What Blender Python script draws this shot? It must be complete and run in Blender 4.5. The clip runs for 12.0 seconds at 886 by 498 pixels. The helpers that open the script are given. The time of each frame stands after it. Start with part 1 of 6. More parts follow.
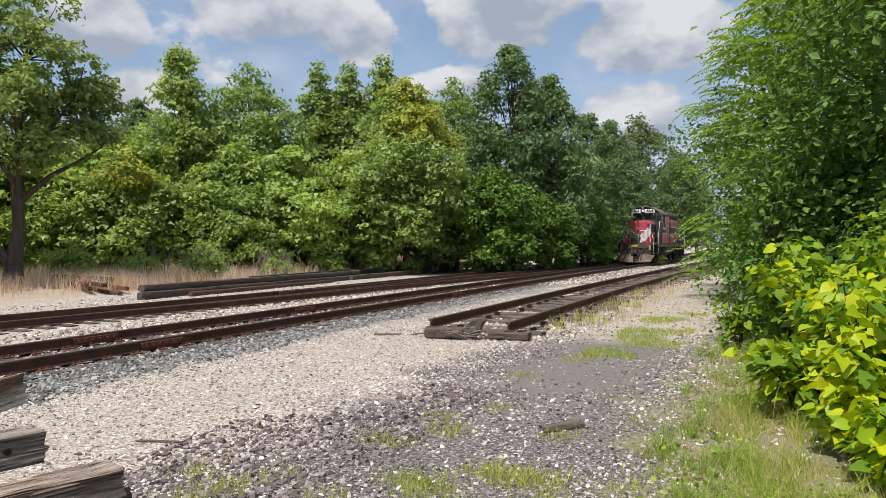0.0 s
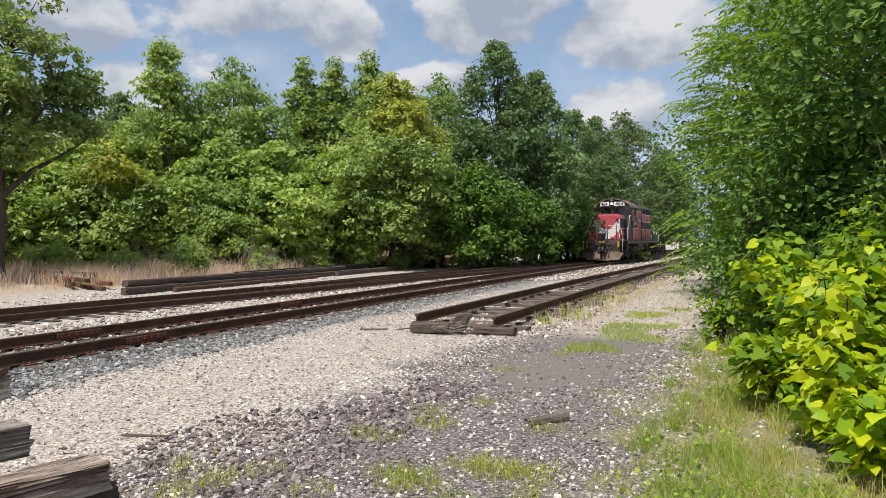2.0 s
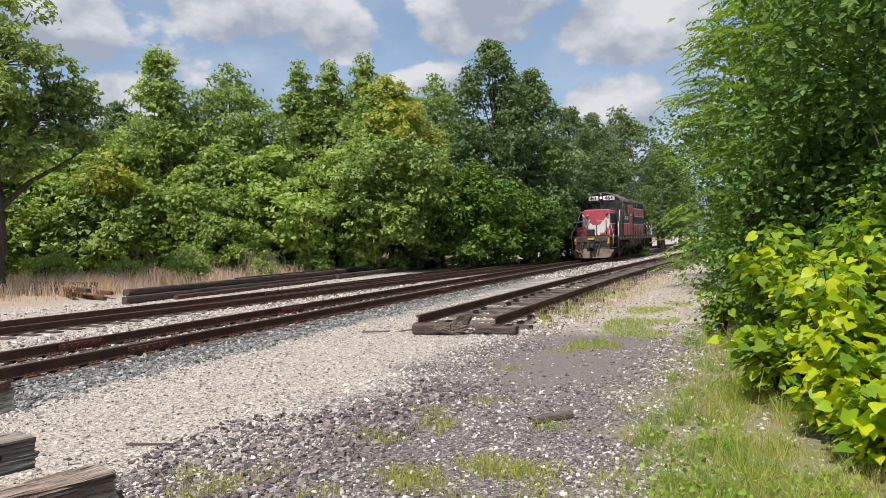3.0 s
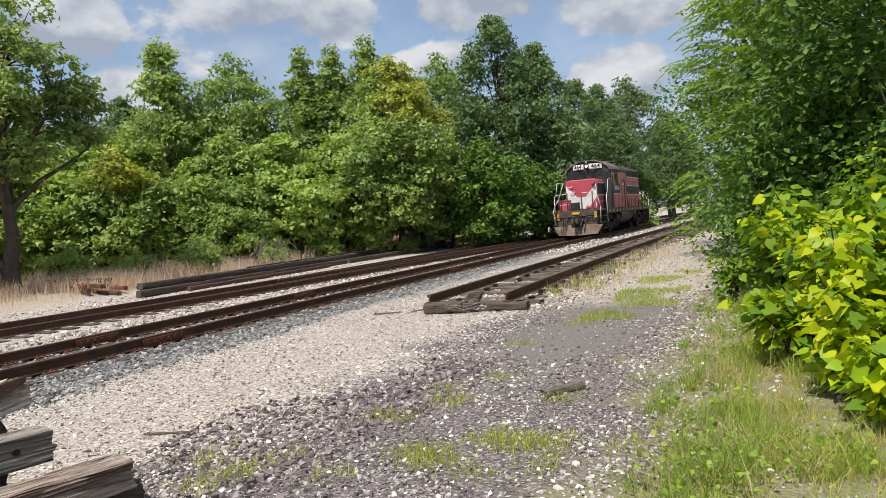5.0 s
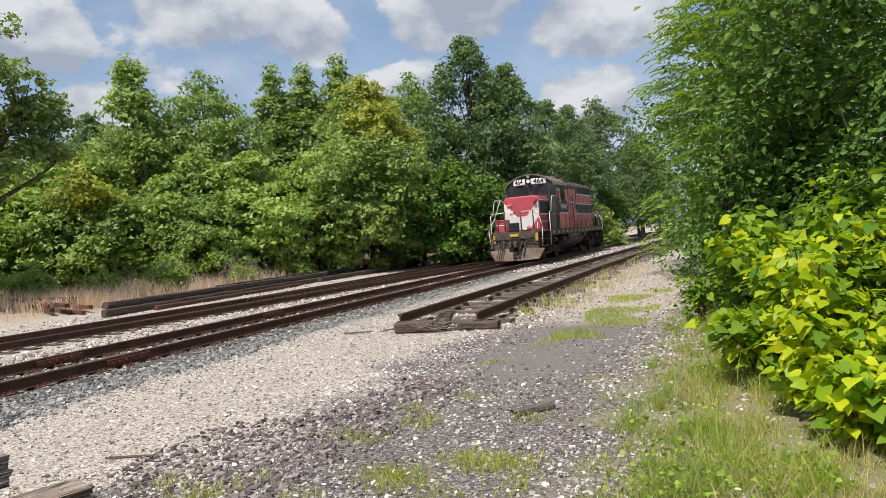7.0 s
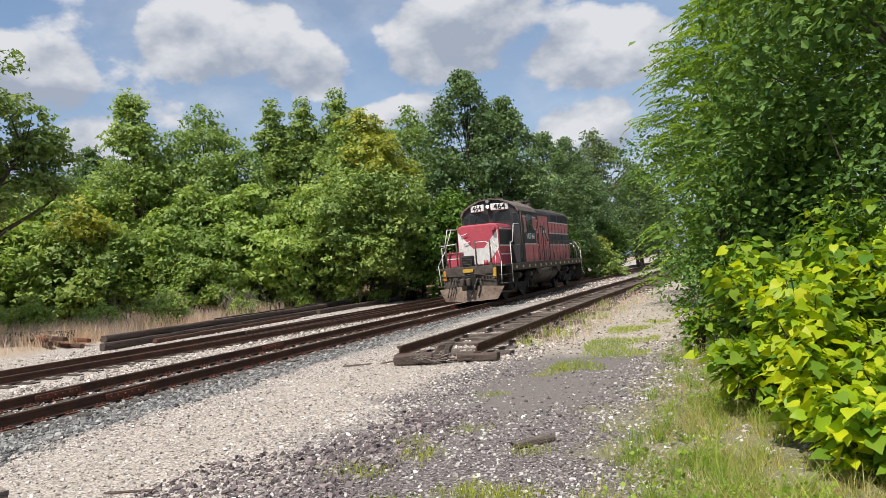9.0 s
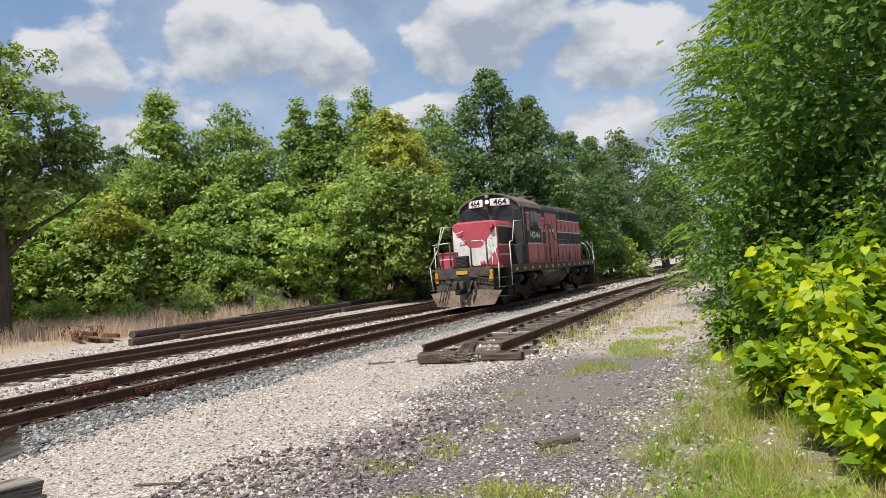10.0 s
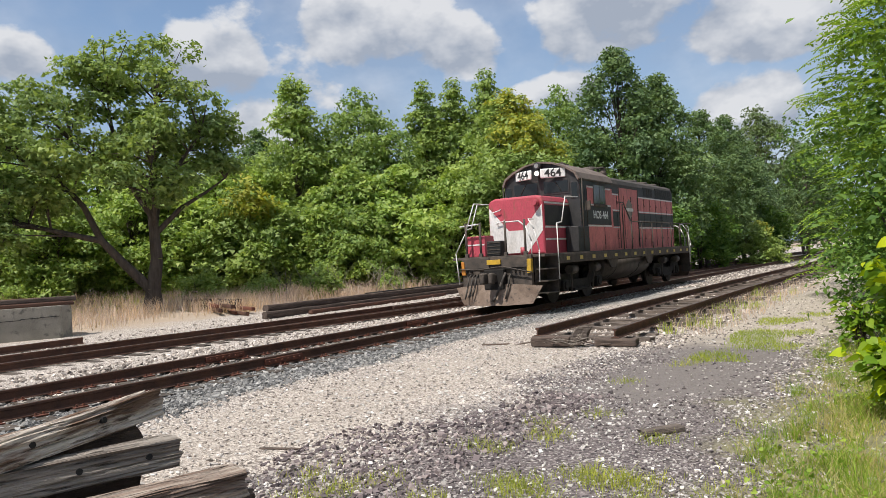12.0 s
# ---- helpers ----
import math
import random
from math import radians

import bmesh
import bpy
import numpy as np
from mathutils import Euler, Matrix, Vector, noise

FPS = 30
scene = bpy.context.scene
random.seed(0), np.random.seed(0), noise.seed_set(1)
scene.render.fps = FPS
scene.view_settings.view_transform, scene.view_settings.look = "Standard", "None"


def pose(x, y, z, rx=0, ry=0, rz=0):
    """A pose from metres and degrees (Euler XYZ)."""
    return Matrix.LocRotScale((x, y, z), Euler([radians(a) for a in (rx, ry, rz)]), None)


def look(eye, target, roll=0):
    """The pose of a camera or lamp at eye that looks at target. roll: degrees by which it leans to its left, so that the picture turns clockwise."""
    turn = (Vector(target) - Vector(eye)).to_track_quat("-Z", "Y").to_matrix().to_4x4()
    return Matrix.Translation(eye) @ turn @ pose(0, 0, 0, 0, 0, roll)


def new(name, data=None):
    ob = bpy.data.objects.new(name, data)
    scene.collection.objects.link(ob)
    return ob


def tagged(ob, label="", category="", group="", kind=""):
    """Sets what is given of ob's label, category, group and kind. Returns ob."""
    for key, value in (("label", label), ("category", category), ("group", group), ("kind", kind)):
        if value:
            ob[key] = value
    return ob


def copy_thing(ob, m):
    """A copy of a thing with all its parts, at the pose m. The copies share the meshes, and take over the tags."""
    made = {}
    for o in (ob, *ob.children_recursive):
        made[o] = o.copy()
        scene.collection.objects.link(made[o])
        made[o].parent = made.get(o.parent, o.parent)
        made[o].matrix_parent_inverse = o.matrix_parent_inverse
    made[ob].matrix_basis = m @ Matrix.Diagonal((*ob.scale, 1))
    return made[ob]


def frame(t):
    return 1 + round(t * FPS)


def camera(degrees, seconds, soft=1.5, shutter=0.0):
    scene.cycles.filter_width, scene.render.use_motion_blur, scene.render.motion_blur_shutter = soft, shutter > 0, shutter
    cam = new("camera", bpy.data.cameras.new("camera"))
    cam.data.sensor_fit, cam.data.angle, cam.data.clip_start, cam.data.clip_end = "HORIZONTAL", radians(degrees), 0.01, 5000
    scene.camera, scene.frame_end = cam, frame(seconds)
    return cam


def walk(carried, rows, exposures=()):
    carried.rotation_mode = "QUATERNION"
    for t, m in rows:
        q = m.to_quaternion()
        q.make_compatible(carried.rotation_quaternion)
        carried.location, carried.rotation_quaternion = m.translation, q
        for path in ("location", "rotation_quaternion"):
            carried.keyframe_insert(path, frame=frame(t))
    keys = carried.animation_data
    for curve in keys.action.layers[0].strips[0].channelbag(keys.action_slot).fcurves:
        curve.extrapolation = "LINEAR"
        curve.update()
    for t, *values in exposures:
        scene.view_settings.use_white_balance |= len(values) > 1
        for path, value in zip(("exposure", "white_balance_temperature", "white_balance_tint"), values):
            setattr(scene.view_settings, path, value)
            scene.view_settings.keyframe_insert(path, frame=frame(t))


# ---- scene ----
cam = camera(61.54, 12.0, soft=0.5)
PATH = [
    (0.0, pose(-0.028, 0.058, 1.630, 89.698, 0.371, 2.395)),
    (0.5, pose(-0.028, 0.061, 1.627, 89.754, 0.347, 1.984)),
    (1.0, pose(-0.027, 0.052, 1.621, 89.686, 0.233, 1.639)),
    (1.5, pose(-0.036, 0.040, 1.609, 89.526, 0.074, 1.366)),
    (2.0, pose(-0.033, 0.030, 1.617, 89.381, 0.280, 1.292)),
    (2.5, pose(-0.040, 0.030, 1.625, 89.466, 0.817, 1.209)),
    (4.5, pose(0.023, -0.000, 1.595, 88.470, 4.625, 1.870)),
    (5.0, pose(0.024, 0.025, 1.598, 87.921, 4.567, 2.057)),
    (5.5, pose(0.025, 0.057, 1.598, 87.613, 4.283, 1.953)),
    (6.0, pose(0.020, 0.076, 1.604, 87.728, 4.054, 1.389)),
    (6.5, pose(0.019, 0.070, 1.592, 88.280, 4.180, 0.626)),
    (7.0, pose(0.041, 0.040, 1.604, 89.179, 4.414, -0.105)),
    (9.0, pose(0.040, -0.013, 1.612, 91.595, 4.678, -0.181)),
    (9.5, pose(0.033, -0.022, 1.614, 91.608, 4.477, 0.470)),
    (10.0, pose(0.021, -0.034, 1.609, 91.675, 4.186, 1.643)),
    (10.5, pose(0.013, -0.044, 1.613, 91.776, 4.035, 3.528)),
    (11.0, pose(-0.018, -0.063, 1.636, 91.822, 3.931, 5.886)),
    (11.5, pose(-0.007, -0.114, 1.637, 91.584, 3.727, 8.563)),
    (12.0, pose(0.193, -0.210, 1.648, 90.783, 3.111, 11.125)),
]
walk(cam, PATH)


# ---- light ----
SUN_AZ, SUN_EL = radians(217), radians(59)      # clockwise from +y
sun = new("sun", bpy.data.lights.new("sun", "SUN"))
sun.data.energy, sun.data.angle, sun.data.color = 4.2, radians(0.6), (1.0, 0.955, 0.88)
sun.matrix_world = look((0, 0, 0), (-math.sin(SUN_AZ) * math.cos(SUN_EL), -math.cos(SUN_AZ) * math.cos(SUN_EL), -math.sin(SUN_EL)))
scene.view_settings.exposure = 0.38


def build_world():
    """Blue summer sky with banks of cumulus, white above and grey below."""
    w = bpy.data.worlds.new("sky")
    scene.world = w
    w.use_nodes = True
    n, l = w.node_tree.nodes, w.node_tree.links
    n.clear()
    sky = n.new("ShaderNodeTexSky")
    sky.sky_type, sky.sun_disc = "NISHITA", False
    sky.sun_elevation, sky.sun_rotation = SUN_EL, SUN_AZ
    sky.air_density, sky.dust_density, sky.ozone_density = 1.0, 1.2, 1.5
    co = n.new("ShaderNodeTexCoord")

    sep = n.new("ShaderNodeSeparateXYZ")
    l.new(co.outputs["Generated"], sep.inputs[0])

    def op(kind, *vals):
        m = n.new("ShaderNodeMath")
        m.operation = kind
        for i, v in enumerate(vals):
            if isinstance(v, (int, float)):
                m.inputs[i].default_value = v
            else:
                l.new(v, m.inputs[i])
        return m.outputs[0]

    def billow(scale, dz, detail=8):
        m = n.new("ShaderNodeMapping")
        m.inputs["Location"].default_value = (0.35, 0.1, 0.2 + dz)
        m.inputs["Scale"].default_value = (1.0, 1.0, 1.5)
        l.new(co.outputs["Generated"], m.inputs["Vector"])
        t = n.new("ShaderNodeTexNoise")
        t.inputs["Scale"].default_value, t.inputs["Detail"].default_value, t.inputs["Roughness"].default_value = scale, detail, 0.55
        l.new(m.outputs[0], t.inputs["Vector"])
        return op("SUBTRACT", t.outputs["Fac"], 0.5)

    az = op("ARCTAN2", sep.outputs["X"], sep.outputs["Y"])
    el = op("ARCSINE", sep.outputs["Z"])
    rough = billow(6.5, 0.0)
    lit = op("SUBTRACT", billow(6.5, 0.0, 5), billow(6.5, 0.05, 5))
    field, tall = None, None
    for a0, e0, w, h in CLOUDS:
        u, v = op("DIVIDE", op("SUBTRACT", az, a0), w), op("DIVIDE", op("SUBTRACT", el, e0), h)
        d = op("SUBTRACT", 1.0, op("ADD", op("MULTIPLY", u, u), op("MULTIPLY", v, v)))
        top = op("MULTIPLY", v, op("MAXIMUM", op("ADD", d, 0.6), 0.0))
        field = d if field is None else op("SMOOTH_MAX", field, d, 0.5)
        tall = top if tall is None else op("ADD", tall, top)
    field = op("MAXIMUM", field, op("ADD", op("MULTIPLY", billow(2.2, 0.4), 5.0), op("SUBTRACT", op("MULTIPLY", el, 2.2), 1.35)))
    body = op("ADD", field, op("MULTIPLY", rough, 5.2))
    cover = n.new("ShaderNodeMapRange")
    cover.interpolation_type = "SMOOTHSTEP"
    cover.inputs[1].default_value, cover.inputs[2].default_value = -0.1, 0.5
    l.new(body, cover.inputs[0])
    shade = n.new("ShaderNodeValToRGB")
    e = shade.color_ramp.elements
    e[0].position, e[0].color = 0.15, (2.6, 2.95, 3.6, 1)
    e[1].position, e[1].color = 0.9, (5.1, 5.2, 5.45, 1)
    l.new(op("ADD", op("ADD", op("MULTIPLY", tall, 0.42), op("MULTIPLY", lit, 3.2)), op("ADD", 0.50, op("MULTIPLY", rough, 0.5))), shade.inputs[0])
    haze = n.new("ShaderNodeMix")
    haze.data_type = "RGBA"
    haze.inputs["B"].default_value = (2.2, 2.85, 4.1, 1)
    l.new(op("MULTIPLY", op("MAXIMUM", op("SUBTRACT", 1.0, op("MULTIPLY", op("ABSOLUTE", el), 3.2)), 0.0), 0.75), haze.inputs["Factor"])
    l.new(sky.outputs[0], haze.inputs["A"])
    veil = op("MAXIMUM", cover.outputs[0], op("MINIMUM", op("MAXIMUM", op("ADD", op("MULTIPLY", billow(3.0, 0.7), 1.6), 0.22), 0.0), 0.55))
    mix = n.new("ShaderNodeMix")
    mix.data_type = "RGBA"
    l.new(veil, mix.inputs["Factor"]), l.new(haze.outputs["Result"], mix.inputs["A"]), l.new(shade.outputs[0], mix.inputs["B"])
    bg, out = n.new("ShaderNodeBackground"), n.new("ShaderNodeOutputWorld")
    bg.inputs["Strength"].default_value = 0.11
    l.new(mix.outputs["Result"], bg.inputs[0]), l.new(bg.outputs[0], out.inputs[0])


# azimuth and elevation of the cloud banks, and their half width and height, in radians
CLOUDS = [(-0.490, 0.262, 0.066, 0.050), (-0.265, 0.318, 0.100, 0.060), (-0.155, 0.280, 0.070, 0.042), (0.05, 0.305, 0.125, 0.070), (0.225, 0.272, 0.115, 0.050),
          (-0.434, 0.180, 0.055, 0.040), (-0.02, 0.214, 0.060, 0.022), (0.206, 0.166, 0.070, 0.042), (-0.71, 0.262, 0.055, 0.032)]
build_world()

# ---- materials ----


def mat(name, c1, c2=None, rough=0.8, metal=0.0, scale=8.0, fine=60.0, bump=0.2, rand=0.0, stretch=(1, 1, 1), c3=None, spec=0.4, sharp=0.0):
    """Two colours mixed by a broad noise, grain by a fine one, an optional third colour in worn patches."""
    m = bpy.data.materials.new(name)
    m.use_nodes = True
    n, l = m.node_tree.nodes, m.node_tree.links
    p = n["Principled BSDF"]
    co, mp = n.new("ShaderNodeTexCoord"), n.new("ShaderNodeMapping")
    mp.inputs["Scale"].default_value = stretch
    l.new(co.outputs["Object"], mp.inputs[0])

    def noise_at(s, d=5):
        t = n.new("ShaderNodeTexNoise")
        t.inputs["Scale"].default_value, t.inputs["Detail"].default_value, t.inputs["Roughness"].default_value = s, d, 0.6
        l.new(mp.outputs[0], t.inputs[0])
        return t.outputs["Fac"]

    def ramp(src, p0, p1, a=(0, 0, 0, 1), b=(1, 1, 1, 1)):
        r = n.new("ShaderNodeValToRGB")
        e = r.color_ramp.elements
        e[0].position, e[1].position, e[0].color, e[1].color = p0, p1, a, b
        l.new(src, r.inputs[0])
        return r.outputs[0]

    def mix(f, a, b, mode="MIX"):
        x = n.new("ShaderNodeMix")
        x.data_type, x.blend_type = "RGBA", mode
        for s, v in (("Factor", f), ("A", a), ("B", b)):
            if isinstance(v, (float, tuple)):
                x.inputs[s].default_value = v
            else:
                l.new(v, x.inputs[s])
        return x.outputs["Result"]

    big, small = noise_at(scale), noise_at(fine, 3)
    c2 = c2 or tuple(v * 0.7 for v in c1)
    col = mix(ramp(big, 0.35 + sharp, 0.65 - sharp), (*c1, 1), (*c2, 1))
    if c3:
        col = mix(ramp(noise_at(scale * 2.7), 0.56, 0.66), col, (*c3, 1))
    col = mix(0.55, col, ramp(small, 0.25, 0.75, (0.55, 0.55, 0.55, 1), (1.25, 1.25, 1.25, 1)), "MULTIPLY")
    if rand:
        o = n.new("ShaderNodeObjectInfo")
        col = mix(1.0, col, ramp(o.outputs["Random"], 0, 1, (1 - rand,) * 3 + (1,), (1 + rand,) * 3 + (1,)), "MULTIPLY")
    l.new(col, p.inputs["Base Color"])
    p.inputs["Roughness"].default_value, p.inputs["Metallic"].default_value, p.inputs["Specular IOR Level"].default_value = rough, metal, spec
    if bump:
        bp = n.new("ShaderNodeBump")
        bp.inputs["Strength"].default_value, bp.inputs["Distance"].default_value = bump, 0.02
        l.new(small, bp.inputs["Height"]), l.new(bp.outputs[0], p.inputs["Normal"])
    return m


def leaf_mat(name, c1, c2, glow=0.35, rough=0.5, rand=0.1):
    """Leaves: a colour for each leaf between two, part of the light passing through."""
    m = bpy.data.materials.new(name)
    m.use_nodes = True
    n, l = m.node_tree.nodes, m.node_tree.links
    p, out = n["Principled BSDF"], n["Material Output"]
    g, o = n.new("ShaderNodeNewGeometry"), n.new("ShaderNodeObjectInfo")
    r = n.new("ShaderNodeValToRGB")
    r.color_ramp.elements[0].color, r.color_ramp.elements[1].color = (*c1, 1), (*c2, 1)
    l.new(g.outputs["Random Per Island"], r.inputs[0])
    t = n.new("ShaderNodeTexNoise")
    t.inputs["Scale"].default_value, t.inputs["Detail"].default_value = 0.55, 3
    co = n.new("ShaderNodeTexCoord")
    l.new(co.outputs["Object"], t.inputs[0])
    v = n.new("ShaderNodeValToRGB")
    v.color_ramp.elements[0].position, v.color_ramp.elements[1].position = 0.3, 0.7
    v.color_ramp.elements[0].color, v.color_ramp.elements[1].color = (0.82, 0.86, 0.95, 1), (1.2, 1.12, 0.9, 1)
    l.new(t.outputs["Fac"], v.inputs[0])
    q = n.new("ShaderNodeValToRGB")
    q.color_ramp.elements[0].color, q.color_ramp.elements[1].color = (1 - rand, 1 - rand, 1 - rand, 1), (1 + rand, 1 + rand * 0.8, 1, 1)
    l.new(o.outputs["Random"], q.inputs[0])
    col = r.outputs[0]
    for src in (v.outputs[0], q.outputs[0]):
        x = n.new("ShaderNodeMix")
        x.data_type, x.blend_type = "RGBA", "MULTIPLY"
        x.inputs["Factor"].default_value = 1.0
        l.new(col, x.inputs["A"]), l.new(src, x.inputs["B"])
        col = x.outputs["Result"]
    l.new(col, p.inputs["Base Color"])
    p.inputs["Roughness"].default_value, p.inputs["Specular IOR Level"].default_value = rough, 0.22
    tr, ms = n.new("ShaderNodeBsdfTranslucent"), n.new("ShaderNodeMixShader")
    hs = n.new("ShaderNodeMix")
    hs.data_type, hs.blend_type = "RGBA", "MULTIPLY"
    hs.inputs["Factor"].default_value, hs.inputs["B"].default_value = 1.0, (1.4, 1.35, 0.75, 1)
    l.new(col, hs.inputs["A"]), l.new(hs.outputs["Result"], tr.inputs[0])
    ms.inputs[0].default_value = glow
    l.new(p.outputs[0], ms.inputs[1]), l.new(tr.outputs[0], ms.inputs[2]), l.new(ms.outputs[0], out.inputs[0])
    return m


def stone_mat(name, c1, c2, c3):
    m = bpy.data.materials.new(name)
    m.use_nodes = True
    n, l = m.node_tree.nodes, m.node_tree.links
    p = n["Principled BSDF"]
    g, r = n.new("ShaderNodeNewGeometry"), n.new("ShaderNodeValToRGB")
    e = r.color_ramp.elements
    e[0].color, e[1].color = (*c1, 1), (*c3, 1)
    k = e.new(0.6)
    k.color = (*c2, 1)
    l.new(g.outputs["Random Per Island"], r.inputs[0])
    t = n.new("ShaderNodeTexNoise")
    t.inputs["Scale"].default_value = 40
    x = n.new("ShaderNodeMix")
    x.data_type, x.blend_type = "RGBA", "OVERLAY"
    x.inputs["Factor"].default_value = 0.4
    l.new(r.outputs[0], x.inputs["A"]), l.new(t.outputs["Fac"], x.inputs["B"]), l.new(x.outputs["Result"], p.inputs["Base Color"])
    p.inputs["Roughness"].default_value = 0.9
    return m


RUST = mat("rusty_rail_steel", (0.078, 0.042, 0.031), (0.13, 0.062, 0.040), 0.75, 0.2, 3, 50, 0.3)
RUST_RED = mat("red_rust", (0.20, 0.070, 0.040), (0.11, 0.045, 0.032), 0.85, 0.1, 9, 70, 0.4)
WORN = mat("worn_rail_head", (0.15, 0.12, 0.10), (0.10, 0.075, 0.065), 0.5, 0.5, 2, 40, 0.1)
TIE_OLD = mat("bleached_tie_wood", (0.21, 0.17, 0.145), (0.085, 0.066, 0.055), 0.92, 0, 2.5, 12, 0.9, 0.3, (1, 10, 10))
TIE = mat("weathered_tie_wood", (0.13, 0.105, 0.085), (0.065, 0.052, 0.045), 0.9, 0, 3, 14, 0.8, 0.25, (1, 9, 9))
OLD_WOOD = mat("grey_split_wood", (0.42, 0.37, 0.32), (0.19, 0.155, 0.13), 0.92, 0, 2.0, 14, 1.0, 0.12, (0.5, 6, 6), (0.05, 0.04, 0.032))
BROWN_WOOD = mat("brown_split_wood", (0.45, 0.38, 0.32), (0.17, 0.105, 0.075), 0.92, 0, 2.0, 14, 1.0, 0.12, (0.5, 6, 6), (0.04, 0.03, 0.025))
FLAKED_WOOD = mat("flaking_split_wood", (0.56, 0.49, 0.42), (0.17, 0.105, 0.072), 0.92, 0, 2.4, 18, 1.0, 0, (0.6, 4, 4), (0.07, 0.048, 0.036), sharp=0.09)
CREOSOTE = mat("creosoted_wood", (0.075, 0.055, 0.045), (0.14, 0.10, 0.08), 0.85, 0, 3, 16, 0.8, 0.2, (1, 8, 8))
CONCRETE = mat("old_concrete", (0.34, 0.31, 0.26), (0.24, 0.22, 0.18), 0.9, 0, 1.6, 40, 0.4, 0, (1, 1, 1), (0.15, 0.14, 0.12))
BARK = mat("bark", (0.12, 0.095, 0.075), (0.065, 0.05, 0.04), 0.95, 0, 3, 22, 1.0, 0.2, (3, 3, 0.6))
DRY = leaf_mat("dry_grass", (0.42, 0.31, 0.26), (0.70, 0.565, 0.505), 0.3, 0.7, 0)
GRASS = leaf_mat("green_grass", (0.20, 0.28, 0.03), (0.46, 0.47, 0.10), 0.32, 0.5, 0)
LEAF_MID = leaf_mat("tree_leaf_green", (0.14, 0.235, 0.072), (0.28, 0.38, 0.15), 0.32)
LEAF_BRIGHT = leaf_mat("tree_leaf_light_green", (0.185, 0.285, 0.078), (0.34, 0.44, 0.155), 0.34)
LEAF_OLD = leaf_mat("old_tree_leaf_green", (0.135, 0.215, 0.068), (0.285, 0.375, 0.135), 0.34)
LEAF_LOW = leaf_mat("sapling_leaf_light_green", (0.19, 0.305, 0.08), (0.37, 0.475, 0.16), 0.38)
LEAF_DARK = leaf_mat("tree_leaf_dark_green", (0.09, 0.16, 0.068), (0.18, 0.265, 0.125), 0.28)
LEAF_YELLOW = leaf_mat("tree_leaf_yellow", (0.25, 0.30, 0.05), (0.44, 0.43, 0.085), 0.32)
LEAF_GREY = leaf_mat("tree_leaf_grey_green", (0.105, 0.161, 0.077), (0.168, 0.224, 0.112), 0.25)
LEAF_NEAR = leaf_mat("near_leaf_green", (0.105, 0.215, 0.028), (0.27, 0.39, 0.06), 0.34, 0.6)
# darker copy of the near leaf, with shade put into its green
LEAF_SHADED = leaf_mat("near_leaf_painted_shade", (0.055, 0.125, 0.024), (0.15, 0.255, 0.048), 0.24, 0.6)
LEAF_BUSH = leaf_mat("bush_leaf_green", (0.09, 0.20, 0.02), (0.23, 0.34, 0.03), 0.36, 0.45)
# light bush leaf, its lime partly sunlight put into the colour
LEAF_SUNNY_LIME = leaf_mat("bush_leaf_sunny_lime", (0.26, 0.42, 0.015), (0.56, 0.60, 0.02), 0.4, 0.45)

# ---- building helpers ----
HEAD = radians(21.744)
ORIGIN = Vector((0.3206, 28.0, 0.0))
ALONG, RIGHT = Vector((math.sin(HEAD), math.cos(HEAD), 0)), Vector((math.cos(HEAD), -math.sin(HEAD), 0))
RAIL_TOP = 0.15


def bend(a):
    return 0.00035 * a * a


def place(a, r, z=0.0):
    """A place by metres along the track and to the right of its centre line."""
    return ORIGIN + ALONG * a + RIGHT * (r + bend(a)) + Vector((0, 0, z))


def along_right(x, y):
    d = Vector((x, y, 0)) - ORIGIN
    a = d.x * ALONG.x + d.y * ALONG.y
    return a, d.x * RIGHT.x + d.y * RIGHT.y - bend(a)


def step(x, lo, hi):
    t = min(1, max(0, (x - lo) / (hi - lo)))
    return t * t * (3 - 2 * t)


def ground_z(x, y):
    a, r = along_right(x, y)
    z = 0.55 * step(-r, 9, 30) + 0.03 * noise.noise((x * 0.35, y * 0.35, 0)) * step(abs(r), 2.2, 4)
    z += -0.055 * step(2.6 - r, 0, 1.0) * step(r + 7.2, 0, 1.0)
    z += 0.25 * step(r, 10.5, 14)
    return z


def link_mesh(name, bm, material):
    me = bpy.data.meshes.new(name)
    bm.to_mesh(me)
    bm.free()
    for m in material if isinstance(material, (list, tuple)) else [material]:
        me.materials.append(m)
    return me


def part(name, bm, material, parent, label=""):
    """Links a bmesh as one mesh object under a thing or a part."""
    ob = new(name, link_mesh(name, bm, material))
    ob.parent = parent
    return tagged(ob, label)


def thing(name, m=None):
    ob = new(name)
    ob.empty_display_size = 0.2
    if m is not None:
        ob.matrix_world = m
    return ob


def arrays_mesh(name, verts, faces, materials, index=None):
    """A mesh of faces with equally many corners from arrays."""
    me = bpy.data.meshes.new(name)
    nf, k = len(faces), len(faces[0])
    me.vertices.add(len(verts)), me.loops.add(nf * k), me.polygons.add(nf)
    me.vertices.foreach_set("co", np.asarray(verts, np.float32).ravel())
    me.loops.foreach_set("vertex_index", np.asarray(faces, np.int32).ravel())
    me.polygons.foreach_set("loop_start", np.arange(0, nf * k, k, dtype=np.int32))
    for m in materials:
        me.materials.append(m)
    if index is not None:
        me.polygons.foreach_set("material_index", np.asarray(index, np.int32))
    me.update(calc_edges=True)
    me.shade_flat()
    return me


